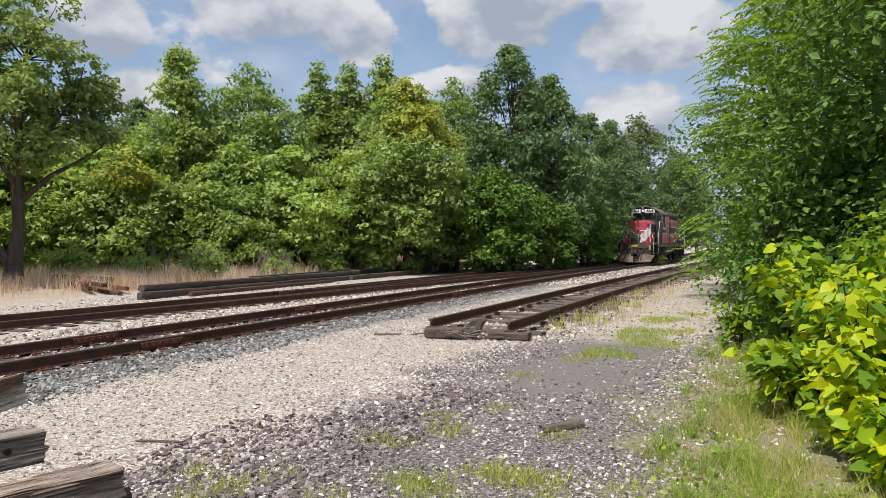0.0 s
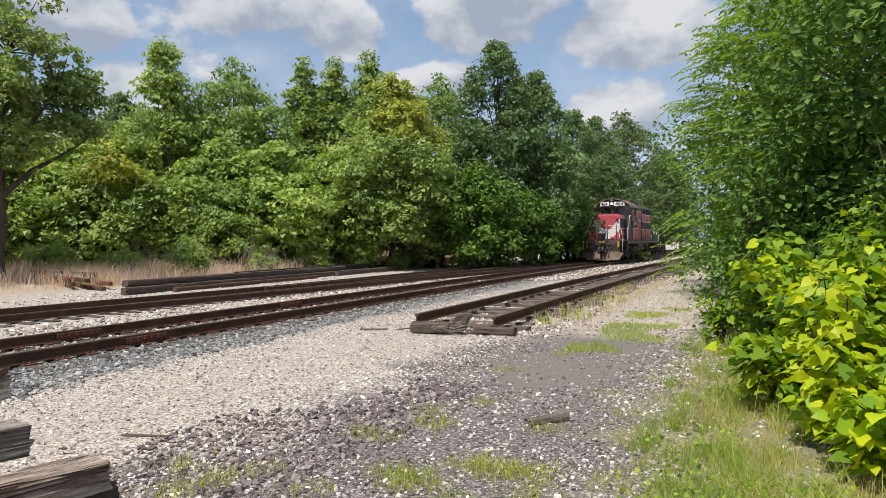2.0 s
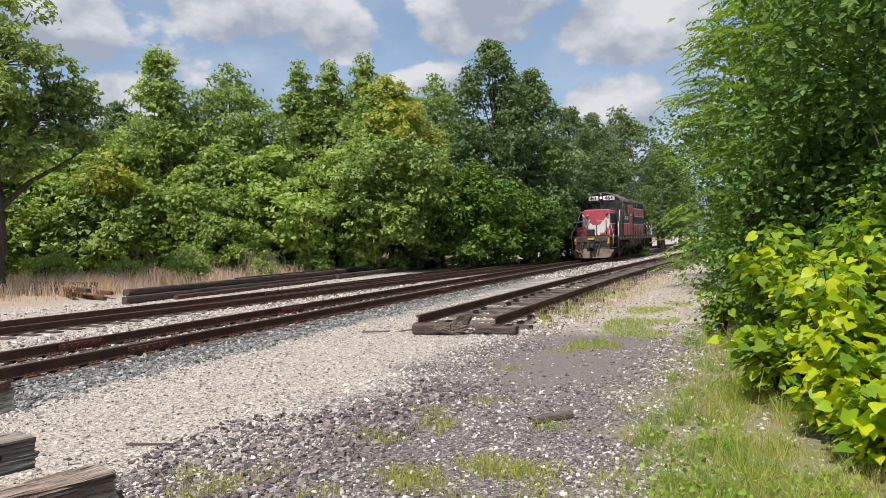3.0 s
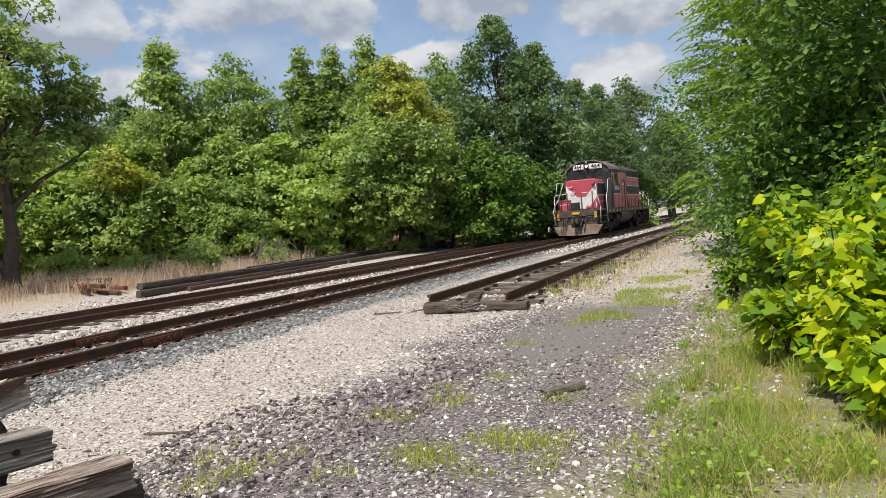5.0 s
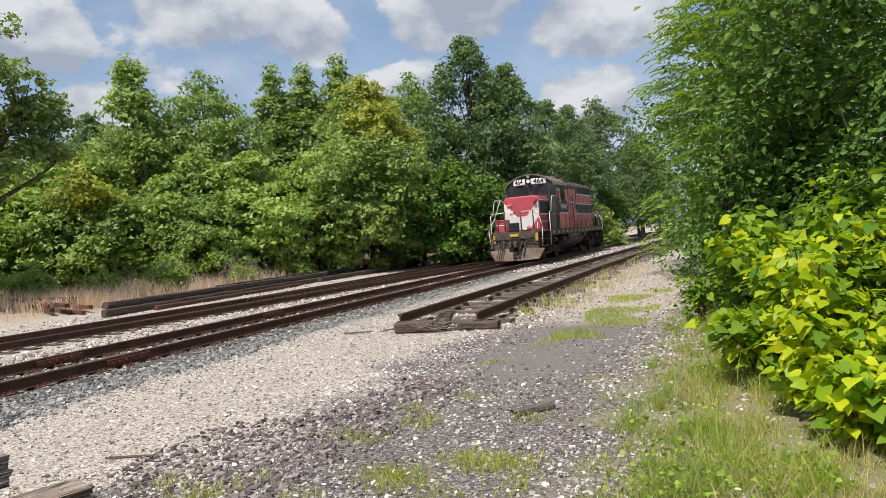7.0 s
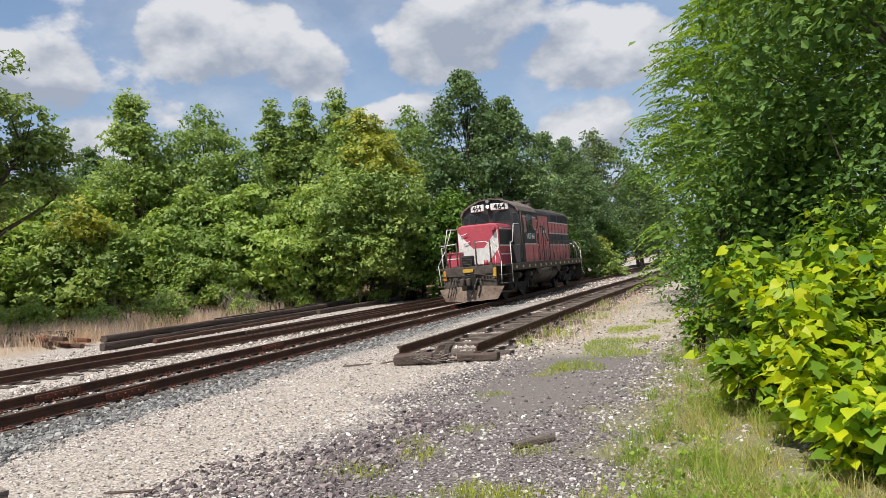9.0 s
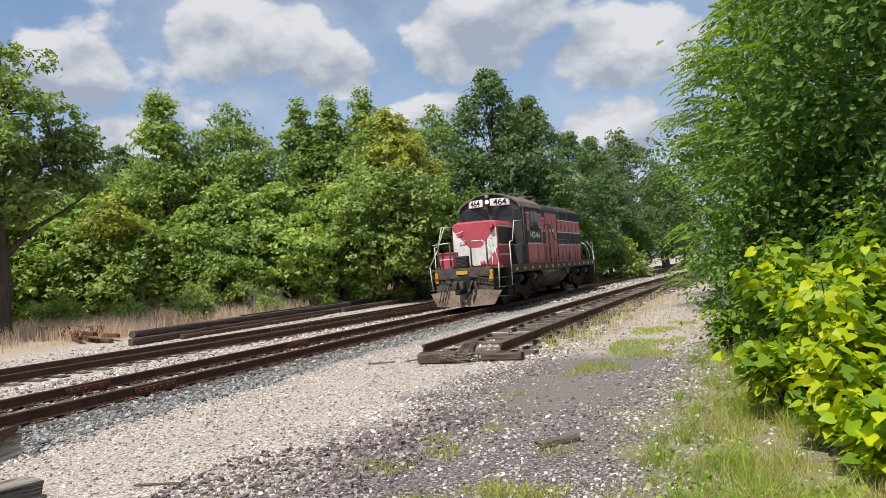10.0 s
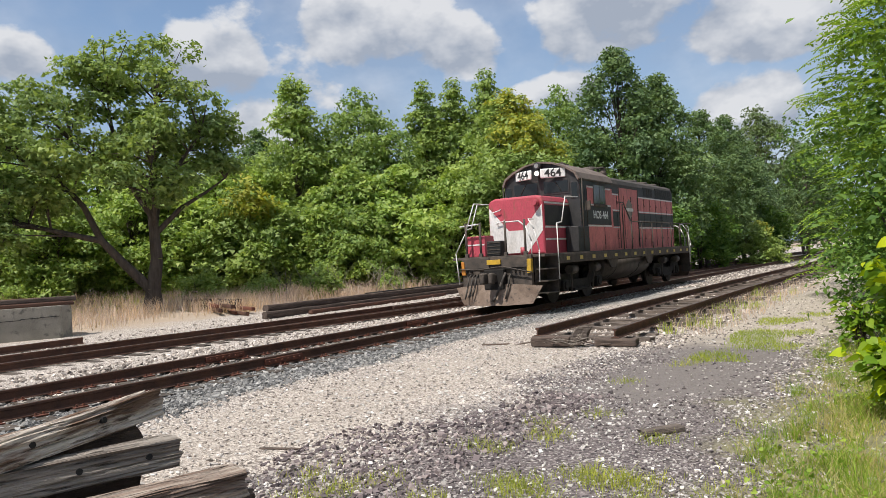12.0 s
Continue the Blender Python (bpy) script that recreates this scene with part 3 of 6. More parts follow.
def make_tree(name, height, width, seed, leaf, leaves, lobes=70, low=0.18, shape=1.0, leafsize=0.3, trunk=0.22, lean=0.0, lobe_r=0.12, label="", stems=1, second_leaf=None, far=True):
    """A trunk with limbs to many uneven clumps, each a shell of leaves. shape > 1 is pointed, < 1 is flat-topped."""
    rng = np.random.default_rng(seed)
    t = thing(name)
    tagged(t, label, "tree" if height > 4 else "shrub", kind="")
    verts, faces = [], []
    cs, rs = [], []
    for i in range(lobes):
        h = low + (1 - low) * rng.uniform(0, 1) ** 0.85
        k = (h - low) / (1 - low)
        prof = (math.sin(math.pi * min(1, 0.12 + 0.88 * k) ** (0.75 / shape)) ** 0.7) * (1 - 0.25 * max(0, k - 0.6) * shape)
        w = rng.uniform(0, 2 * math.pi)
        rad = width / 2 * prof * (rng.uniform(0.2, 1.0) ** 0.5) * (1 + 0.25 * noise.noise((math.cos(w) * 2, math.sin(w) * 2, h * 5 + seed)))
        cs.append((math.cos(w) * rad + lean * h * height, math.sin(w) * rad, h * height * 0.96))
        rs.append(height * lobe_r * rng.uniform(0.55, 1.2) * (1 if k < 0.6 else 0.8 if k < 0.85 else 0.55))
        if far and i % 5 == 0:
            x, y, z = cs[-1]
            cs[-1], rs[-1] = (x * 1.08, y * 1.08, z * 1.03 + 0.03 * height * rng.uniform(0, 1.5)), rs[-1] * 0.55
    cs, rs = np.array(cs), np.array(rs)
    for q in range(stems):
        ang = 2 * math.pi * q / max(1, stems) + seed
        off = Vector((math.cos(ang), math.sin(ang), 0)) * (0.25 * (stems > 1))
        pts = [off + Vector((0, 0, -0.2))]
        for i in range(1, 7):
            k = i / 6
            pts.append(Vector((lean * k * height + 0.12 * height * 0.3 * noise.noise((k * 2, seed, q)) + off.x * (1 + 4 * k), 0.036 * height * noise.noise((seed, k * 2, q + 3)) + off.y * (1 + 4 * k), k * height * 0.86)))
        for i in range(6):
            tube(verts, faces, pts[i], pts[i + 1], trunk * (1.25 if i == 0 else 1) * (1 - i / 6.6), trunk * (1 - (i + 1) / 6.6), 8)
    for c, r in zip(cs[:: max(1, lobes // 42)], rs[:: max(1, lobes // 42)]):
        k = max(0.12, min(0.8, c[2] / height * 0.72 - 0.05))
        i = min(5, int(k * 7))
        s = pts[i].lerp(pts[i + 1], k * 7 - i) if i < 6 else pts[6]
        mid = s.lerp(Vector(c), 0.5) + Vector((0, 0, 0.04 * height * rng.uniform(-0.3, 1)))
        tube(verts, faces, s, mid, trunk * 0.24, trunk * 0.14, 5)
        tube(verts, faces, mid, c, trunk * 0.14, trunk * 0.05, 5)
    tr = new("trunk", arrays_mesh("trunk", verts, faces, [BARK]))
    tr.parent = t
    tr.data.shade_smooth()
    v, f, pick = crown_leaves(rng, cs, rs, leaves, leafsize, far)
    idx = None
    if second_leaf:
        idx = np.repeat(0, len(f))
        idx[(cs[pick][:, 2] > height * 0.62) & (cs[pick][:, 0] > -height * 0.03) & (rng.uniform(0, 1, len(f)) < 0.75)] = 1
    cr = new("crown", arrays_mesh("crown", v, f, [leaf] + ([second_leaf] if second_leaf else []), idx))
    cr.parent = t
    return t


def stand(t, x, y, turn=0.0, scale=1.0, tall=1.0):
    m = Matrix.Translation((x, y, ground_z(x, y) - 0.05)) @ Matrix.Rotation(turn, 4, "Z") @ Matrix.Diagonal((scale, scale, scale * tall, 1))
    return m


def build_trees():
    rnd = random.Random(11)
    tall = "tall leafy broadleaf tree at the edge of the woods"
    kinds = {
        "round": make_tree("broadleaf_tree", 12.5, 7.4, 1, LEAF_MID, 20000, 150, 0.10, 1.0, 0.205, 0.2, lobe_r=0.085, label=tall),
        "point": make_tree("broadleaf_tree", 13.5, 3.8, 2, LEAF_BRIGHT, 17000, 130, 0.12, 1.5, 0.205, 0.19, lobe_r=0.062, label="slender pointed green tree at the edge of the woods"),
        "slim": make_tree("broadleaf_tree", 13.0, 4.8, 3, LEAF_BRIGHT, 18000, 95, 0.2, 1.2, 0.205, 0.17, lobe_r=0.075, label="slender light green tree at the edge of the woods"),
        "low": make_tree("understorey_tree", 7.0, 7.2, 4, LEAF_LOW, 19000, 115, 0.03, 0.9, 0.205, 0.11, lobe_r=0.12, stems=2, label="low spreading light green tree before the woods"),
        "low2": make_tree("understorey_tree", 6.0, 6.4, 5, LEAF_LOW, 17000, 105, 0.03, 0.9, 0.195, 0.10, lobe_r=0.12, stems=3, label="low bushy green tree before the woods"),
        "dark": make_tree("broadleaf_tree", 15.5, 7.6, 6, LEAF_DARK, 25000, 170, 0.14, 1.0, 0.21, 0.26, lobe_r=0.066, label="tall dense dark green tree at the edge of the woods"),
        "grey": make_tree("willow_like_tree", 17.0, 9.0, 7, LEAF_GREY, 12000, 80, 0.2, 1.0, 0.26, 0.24, lobe_r=0.08, label="airy grey-green tree in the distance"),
        # low trees whose shade lies in the dark leaf colour
        "shade": make_tree("understorey_tree", 6.6, 6.6, 9, LEAF_SHADED, 13000, 95, 0.03, 0.9, 0.22, 0.10, lobe_r=0.12, stems=2, label="low shaded dark green tree beside the line"),
        "shrub": make_tree("shrub", 1.7, 2.2, 8, LEAF_LOW, 2600, 30, 0.02, 0.9, 0.13, 0.03, lobe_r=0.2, stems=4, label="small green shrub at the foot of the woods"),
    }
    first = dict.fromkeys(kinds, True)

    def put(kind, x, y, scale=1.0, height=1.0, turn=None):
        m = stand(None, x, y, rnd.uniform(0, 6.28) if turn is None else turn, scale, height)
        if first[kind]:
            first[kind] = False
            kinds[kind].matrix_world = m
            return
        copy_thing(kinds[kind], m)

    for row in TREES:
        put(*row)
    for i in range(4):
        a = -30 + i * 38.0
        r = -40 - rnd.uniform(0, 22)
        p = place(a, r)
        put(rnd.choice(("round", "dark", "point")), p.x, p.y, rnd.uniform(0.8, 1.0))


TREES = [
    ("slim", -16.4, 40.9, 0.92, 1.04), ("round", -13.5, 44.0, 0.96, 1.06), ("point", -10.2, 49.0, 0.98, 1.02), ("point", -8.4, 49.4, 1.0, 1.01), ("point", -6.1, 49.7, 1.03, 1.02),
    ("round", -1.6, 55.0, 1.05, 1.08), ("dark", 2.5, 50.0, 0.94, 1.05), ("dark", 5.0, 50.5, 0.85, 1.03), ("dark", 8.7, 57.4, 0.78), ("dark", 12.0, 66, 0.84), ("grey", 19.3, 88.0, 1.0), ("grey", 24.5, 92.0, 0.8),
    ("dark", 21.5, 79, 0.75), ("dark", 14.5, 74, 0.8), ("dark", 27, 100, 0.78), ("dark", 33, 112, 0.8),
    ("low2", -22.5, 42.1, 1.11), ("low", -19.0, 41.5, 1.01), ("low2", -17.0, 39.5, 0.73), ("low", -17.1, 37.9, 0.64), ("low", -21.1, 37.4, 0.70), ("low", -14.9, 40.2, 0.82), ("low2", -12.3, 38.5, 0.66), ("low", -13.1, 40.6, 1.01), ("low2", -10.2, 41.6, 1.08),
    ("low", -7.3, 42.5, 0.95), ("low2", -1.3, 45.7, 1.01), ("shade", 0.9, 43.6, 0.92), ("shade", 4.2, 47.0, 0.8), ("shade", 7.6, 53.0, 0.85), ("shade", 9.2, 61.5, 0.85),
    ("round", -19.8, 46, 0.8), ("dark", -23, 50, 0.75), ("round", -26, 44, 0.8), ("low", -23, 36, 0.9), ("low2", -27, 33, 0.8), ("low", -31, 31, 0.9), ("low2", -25.2, 39.2, 0.94), ("low", -25.5, 31.5, 0.8), ("low2", -29.5, 34, 1.1), ("low", -38, 33, 1.1), ("low2", -33.5, 27, 0.8), ("low", -27.5, 39, 1.2), ("low", -20, 40, 1.1), ("low2", -35, 29, 1.0),
    ("round", -33, 38, 0.85), ("dark", -40, 36, 0.8), ("shade", 14.5, 68.0, 0.9), ("round", -16, 52, 0.85), ("round", -12, 58, 0.9),
    ("shrub", -17.5, 31.5), ("shrub", -14.8, 32.2, 0.8), ("shrub", -12.4, 33.6, 0.9), ("shrub", -9.9, 36.8, 0.7), ("shrub", -7.7, 39.4, 0.8), ("shrub", -3.5, 42.0, 0.6), ("shrub", -25, 29, 0.8), ("shrub", -28.5, 27.5, 1.1),
    # beyond the siding, on the other side of the yard
    ("shade", 15.8, 39.0, 0.85), ("shade", 14.0, 31.5, 0.8), ("dark", 19.8, 42.0, 0.6), ("dark", 22.5, 52, 0.6), ("shade", 21.0, 50.0, 0.8), ("shade", 26.5, 62.0, 0.9), ("dark", 30, 72, 0.66), ("shade", 34, 78.0, 1.0), ("shade", 39.0, 92.0, 1.1), ("dark", 44, 108, 0.8),
]
build_trees()


def build_spreading_tree():
    """An old tree: a short trunk that forks low, one limb sweeping out and up, layered pads of leaves with gaps between."""
    rng = np.random.default_rng(21)
    t = thing("spreading_tree")
    tagged(t, "old spreading broadleaf tree with a low-forked dark trunk", "tree")
    masses = [(0.4, 0, 9.4, 2.3), (-1.3, 0.8, 9.0, 1.7), (2.2, -0.4, 7.6, 1.9), (3.0, 0.5, 5.6, 1.3), (-2.6, 0.2, 7.2, 2.2), (-4.6, -0.6, 6.0, 2.0), (-6.4, 0.5, 5.2, 2.0), (-6.0, 0, 7.6, 1.5),
              (-4.2, -0.6, 3.9, 1.7), (-6.4, -0.2, 3.2, 1.8), (0.2, -1.6, 6.2, 1.8), (0.6, 1.9, 6.6, 2.0), (-1.6, -1.8, 5.2, 1.5), (1.8, -1.2, 4.4, 1.0), (-8.2, 0.3, 4.4, 1.8), (3.3, 0.4, 7.0, 1.1), (-5.0, -1.0, 2.4, 1.2), (-7.4, 0, 2.2, 1.4)]
    limbs = [[(0, 0, -0.2), (0.05, 0, 0.9), (0.25, 0, 2.2), (0.15, 0, 4.0), (0.3, 0, 6.4), (0.5, 0, 8.8)], [(-0.1, 0, 1.0), (-0.9, -0.1, 1.9), (-1.8, -0.2, 3.0), (-2.4, -0.1, 4.4), (-3.3, 0, 5.6), (-4.6, 0, 6.4)],
             [(-1.8, -0.2, 3.0), (-3.6, -0.3, 3.5), (-5.2, -0.2, 4.0), (-7.0, 0.1, 4.4)], [(0.2, 0, 3.2), (1.3, 0, 4.3), (2.4, 0.2, 5.0), (3.2, 0.3, 5.6)], [(0.2, 0, 4.4), (1.2, -0.2, 6.0), (2.2, -0.3, 7.4)],
             [(0.15, 0, 4.0), (-0.8, 0.3, 5.6), (-1.2, 0.6, 7.4), (-1.4, 0.7, 9.0)], [(-0.8, 0.3, 5.6), (-2.0, 0.2, 6.6), (-2.8, 0.2, 7.2)], [(0.25, 0, 3.4), (0.2, -1.0, 4.8), (0.2, -1.6, 6.0)], [(0.25, 0, 3.4), (0.5, 1.2, 5.0), (0.6, 1.9, 6.4)]]
    wide = [0.36, 0.22, 0.13, 0.13, 0.15, 0.16, 0.09, 0.10, 0.10]
    verts, faces, nodes = [], [], []
    for line, w in zip(limbs, wide):
        for i in range(len(line) - 1):
            k0, k1 = 1 - 0.8 * i / (len(line) - 1), 1 - 0.8 * (i + 1) / (len(line) - 1)
            tube(verts, faces, line[i], line[i + 1], w * k0 * (1.35 if line[i][2] < 0 else 1), w * k1, 9)
            if line[i][2] > 1.5:
                nodes += [Vector(line[i]), Vector(line[i]).lerp(Vector(line[i + 1]), 0.5), Vector(line[i + 1])]
    cs, rs = [], []
    for x, y, z, r in ((a - 0.55, b, c + 0.4, e) for a, b, c, e in masses):
        for k in range(int(9 * r)):
            d = rng.normal(0, 1, 3)
            d[2] = abs(d[2]) * 1.2 - 0.35
            d /= np.linalg.norm(d)
            p = np.array([x, y, z]) + d * r * rng.uniform(0.55, 1.0) * np.array([1, 1, 0.85])
            cs.append(p)
            rs.append(rng.uniform(0.4, 0.8))
            end = Vector(p)
            s = min(nodes, key=lambda q: (q - end).length + (1.5 if q.z > end.z else 0))
            mid = s.lerp(end, 0.55) + Vector((0, 0, rng.uniform(-0.05, 0.3)))
            tube(verts, faces, s, mid, 0.045, 0.03, 5), tube(verts, faces, mid, end, 0.03, 0.01, 5)
    tr = new("trunk", arrays_mesh("trunk", verts, faces, [BARK]))
    tr.parent = t
    tr.data.shade_smooth()
    v, f, pick = crown_leaves(rng, np.array(cs), np.array(rs), 46000, 0.17, True, 0.6)
    cr = new("crown", arrays_mesh("crown", v, f, [LEAF_OLD]))
    cr.parent = t
    t.matrix_world = stand(None, -17.75, 27.9, 0.57)


def build_big_trees():
    build_spreading_tree()
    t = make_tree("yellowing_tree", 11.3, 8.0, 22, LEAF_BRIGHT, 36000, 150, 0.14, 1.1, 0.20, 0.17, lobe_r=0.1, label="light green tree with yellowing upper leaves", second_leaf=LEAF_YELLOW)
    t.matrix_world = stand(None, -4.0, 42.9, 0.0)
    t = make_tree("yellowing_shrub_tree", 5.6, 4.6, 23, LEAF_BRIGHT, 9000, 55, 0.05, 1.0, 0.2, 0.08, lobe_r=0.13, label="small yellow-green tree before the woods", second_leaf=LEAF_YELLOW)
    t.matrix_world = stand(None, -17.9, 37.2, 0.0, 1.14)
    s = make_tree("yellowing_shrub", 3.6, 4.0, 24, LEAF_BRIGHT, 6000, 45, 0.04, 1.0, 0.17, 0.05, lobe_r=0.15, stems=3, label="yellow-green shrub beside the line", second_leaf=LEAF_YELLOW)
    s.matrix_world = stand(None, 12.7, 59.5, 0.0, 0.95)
    t = make_tree("roadside_tree", 12.0, 8.2, 31, LEAF_NEAR, 62000, 220, 0.06, 1.0, 0.105, 0.2, lobe_r=0.07, far=False, label="feathery green roadside tree overhanging the siding")
    t.matrix_world = stand(None, 10.7, 19.0, 0.0)
    spray = t
    # crown enlarged, its unseen top added to shade the foliage below
    t = make_tree("roadside_tree", 12.5, 8.2, 32, LEAF_SHADED, 52000, 95, 0.06, 1.1, 0.14, 0.2, lobe_r=0.095, far=False, label="dense green roadside tree beside the bushes")
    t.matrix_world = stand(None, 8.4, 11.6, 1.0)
    # the shade of this tree is in its leaf colour too
    t = make_tree("roadside_tree", 9.5, 6.4, 33, LEAF_SHADED, 22000, 90, 0.06, 1.0, 0.13, 0.18, lobe_r=0.1, far=False, label="dark shaded roadside tree")
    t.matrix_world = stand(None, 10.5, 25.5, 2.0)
    return spray


SPRAY_TREE = build_big_trees()


def build_sprays():
    """Feathery leaves of the tree that overhangs the siding: stalks with paired leaflets."""
    rng = np.random.default_rng(77)
    t = SPRAY_TREE
    quads = []

    def frond(p, d, length):
        d = d / np.linalg.norm(d)
        side = np.cross(d, [0, 0, 1.0])
        side /= np.linalg.norm(side) + 1e-9
        n = int(length / 0.055)
        for i in range(n):
            k = i / n
            q = p + d * length * k + np.array([0, 0, -0.35 * length * k * k])
            size = 0.15 * (1 - 0.45 * abs(k - 0.4))
            for s in (-1, 1):
                a = side * s * size + d * size * 0.35 + np.array([0, 0, -0.05 * rng.uniform(0, 1.5)])
                w = d * 0.028
                quads.append([q, q + a * 0.5 - w, q + a, q + a * 0.5 + w])

    c = np.array([10.4, 19.0, 0.0])
    for i in range(800):
        az, z = rng.uniform(math.radians(150), math.radians(285)), rng.uniform(0.9, 10.0)
        r = 4.3 * math.sin(math.pi * (0.1 + 0.85 * z / 12)) ** 0.6 * rng.uniform(0.8, 1.02) * (1 - 0.1 * max(0, z - 5.5))
        o = np.array([math.cos(az), math.sin(az), 0.0])
        frond(c + o * r + np.array([0, 0, z]), o + np.array([rng.normal(0, 0.3), rng.normal(0, 0.3), rng.uniform(-0.2, 0.35)]), rng.uniform(0.6, 1.1))
    for i in range(16):
        k = i / 15
        p = np.array([6.9 - 1.2 * k, 19.4 + 0.2 * k, 5.15 + 0.1 * math.sin(k * 3)])
        frond(p, np.array([-0.6, rng.normal(0, 0.5), rng.normal(-0.1, 0.2)]), 0.6)
    for i in range(70):
        p = np.array([rng.uniform(6.4, 8.4), rng.uniform(20.0, 24.0), rng.uniform(0.7, 2.6)])
        frond(p, np.array([-1.0, rng.normal(-0.2, 0.5), rng.normal(0.0, 0.25)]), rng.uniform(0.6, 1.0))
    v = np.array(quads).reshape(-1, 3)
    ob = new("leaf_spray", arrays_mesh("leaf_spray", v, np.arange(len(v)).reshape(-1, 4), [LEAF_NEAR]))
    ob.parent = t
    ob.matrix_parent_inverse = t.matrix_world.inverted()


build_sprays()

# ---- locomotive ----
PAINT_RED = mat("faded_red_paint", (0.50, 0.072, 0.105), (0.40, 0.062, 0.085), 0.5, 0, 2.2, 30, 0.05, 0, (1, 1, 0.5), (0.30, 0.085, 0.075))
DULL_RED = mat("dull_brownish_red_paint", (0.64, 0.20, 0.19), (0.50, 0.15, 0.14), 0.6, 0, 2.0, 28, 0.06, 0, (1, 1, 0.4), (0.34, 0.14, 0.115))
PAINT_WHITE = mat("dirty_white_paint", (0.74, 0.72, 0.70), (0.58, 0.55, 0.52), 0.5, 0, 2.6, 30, 0.05, 0, (1, 1, 0.4))
PAINT_BLACK = mat("faded_black_paint", (0.022, 0.021, 0.022), (0.042, 0.040, 0.040), 0.55, 0, 2.5, 30, 0.05)
ROOF_GRIME = mat("sooty_roof_paint", (0.065, 0.056, 0.05), (0.12, 0.098, 0.085), 0.8, 0, 1.6, 25, 0.1)
FRAME_DIRT = mat("dusty_black_steel", (0.055, 0.046, 0.040), (0.105, 0.083, 0.067), 0.85, 0.1, 4, 40, 0.25)
# steel taken near black, so the shade beneath the locomotive is in its colour
UNDER = mat("oily_shade_dark_steel", (0.010, 0.009, 0.008), (0.022, 0.018, 0.016), 0.8, 0.2, 5, 40, 0.3)
TANK = mat("grimy_fuel_tank", (0.10, 0.085, 0.075), (0.055, 0.046, 0.042), 0.75, 0.1, 3, 30, 0.15)
PLOW = mat("scraped_plow_steel", (0.27, 0.20, 0.155), (0.17, 0.12, 0.09), 0.8, 0.1, 3, 35, 0.2, 0, (1, 1, 1), (0.08, 0.065, 0.055))
REFLECTOR = mat("dull_reflector", (0.62, 0.47, 0.10), (0.42, 0.33, 0.12), 0.6, 0, 9, 50, 0.05)
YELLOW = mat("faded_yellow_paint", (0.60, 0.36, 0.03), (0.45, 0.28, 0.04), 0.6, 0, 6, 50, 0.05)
ORANGE = mat("orange_paint", (0.62, 0.24, 0.03), (0.45, 0.18, 0.03), 0.6, 0, 6, 50, 0.05)
RUBBER = mat("hose_rubber", (0.05, 0.045, 0.04), (0.09, 0.075, 0.065), 0.85, 0, 12, 60, 0.1)
STEEL_WHEEL = mat("wheel_steel", (0.05, 0.042, 0.037), (0.025, 0.021, 0.019), 0.6, 0.5, 6, 40, 0.15)
BOARD = mat("number_board_white", (0.82, 0.82, 0.80), (0.72, 0.72, 0.70), 0.35, 0, 4, 40, 0.0)
GRILLE = mat("dark_grille", (0.012, 0.012, 0.012), (0.028, 0.026, 0.025), 0.7, 0.2, 8, 60, 0.2)


def glass_mat():
    m = bpy.data.materials.new("dark_cab_glass")
    m.use_nodes = True
    p = m.node_tree.nodes["Principled BSDF"]
    p.inputs["Base Color"].default_value, p.inputs["Roughness"].default_value = (0.012, 0.014, 0.015, 1), 0.08
    return m


def lamp_mat(name, col, power):
    m = bpy.data.materials.new(name)
    m.use_nodes = True
    p = m.node_tree.nodes["Principled BSDF"]
    p.inputs["Base Color"].default_value, p.inputs["Roughness"].default_value = (0.8, 0.8, 0.78, 1), 0.15
    p.inputs["Emission Color"].default_value, p.inputs["Emission Strength"].default_value = (*col, 1), power
    return m


EMBLEM = mat("faded_emblem_paint", (0.30, 0.22, 0.20), (0.22, 0.22, 0.18), 0.7, 0, 7)
# lighter brown than ROOF_GRIME, with sunlight put into the paint colour
CAB_ROOF = mat("rusty_sunlit_roof_paint", (0.21, 0.165, 0.14), (0.13, 0.10, 0.085), 0.8, 0, 1.8, 25, 0.1)
GLASS, LIT, LENS = glass_mat(), lamp_mat("lit_headlight", (1.0, 0.93, 0.75), 1.2), mat("headlight_lens", (0.30, 0.30, 0.30), (0.2, 0.2, 0.2), 0.15)

LOCO = thing("locomotive", pose(0, 0, 0))
tagged(LOCO, "weathered red, white and black diesel locomotive on rusty rails", "locomotive")
WHEELSETS = []


def slab(name, material, parent, *dims, bevel=0.0, label=""):
    bm = bmesh.new()
    box(bm, *dims, bevel)
    return part(name, bm, material, parent, label)


def extrude_x(bm, section, x0, x1, mi=0):
    """A closed section of (y, z) drawn from x0 to x1."""
    a = [bm.verts.new((x0, y, z)) for y, z in section]
    b = [bm.verts.new((x1, y, z)) for y, z in section]
    fs = [bm.faces.new(a), bm.faces.new(b[::-1])]
    n = len(section)
    for i in range(n):
        fs.append(bm.faces.new((a[i], b[i], b[(i + 1) % n], a[(i + 1) % n])))
    for f in fs:
        f.material_index = mi
    bmesh.ops.recalc_face_normals(bm, faces=fs)
    return fs


def poly_plate(name, material, parent, pts, depth, label=""):
    """A flat plate: its outline, moved by depth for its thickness."""
    bm = bmesh.new()
    a = [bm.verts.new(p) for p in pts]
    b = [bm.verts.new(Vector(p) + Vector(depth)) for p in pts]
    bm.faces.new(a), bm.faces.new(b[::-1])
    n = len(pts)
    for i in range(n):
        bm.faces.new((a[i], b[i], b[(i + 1) % n], a[(i + 1) % n]))
    bmesh.ops.recalc_face_normals(bm, faces=bm.faces)
    return part(name, bm, material, parent, label)


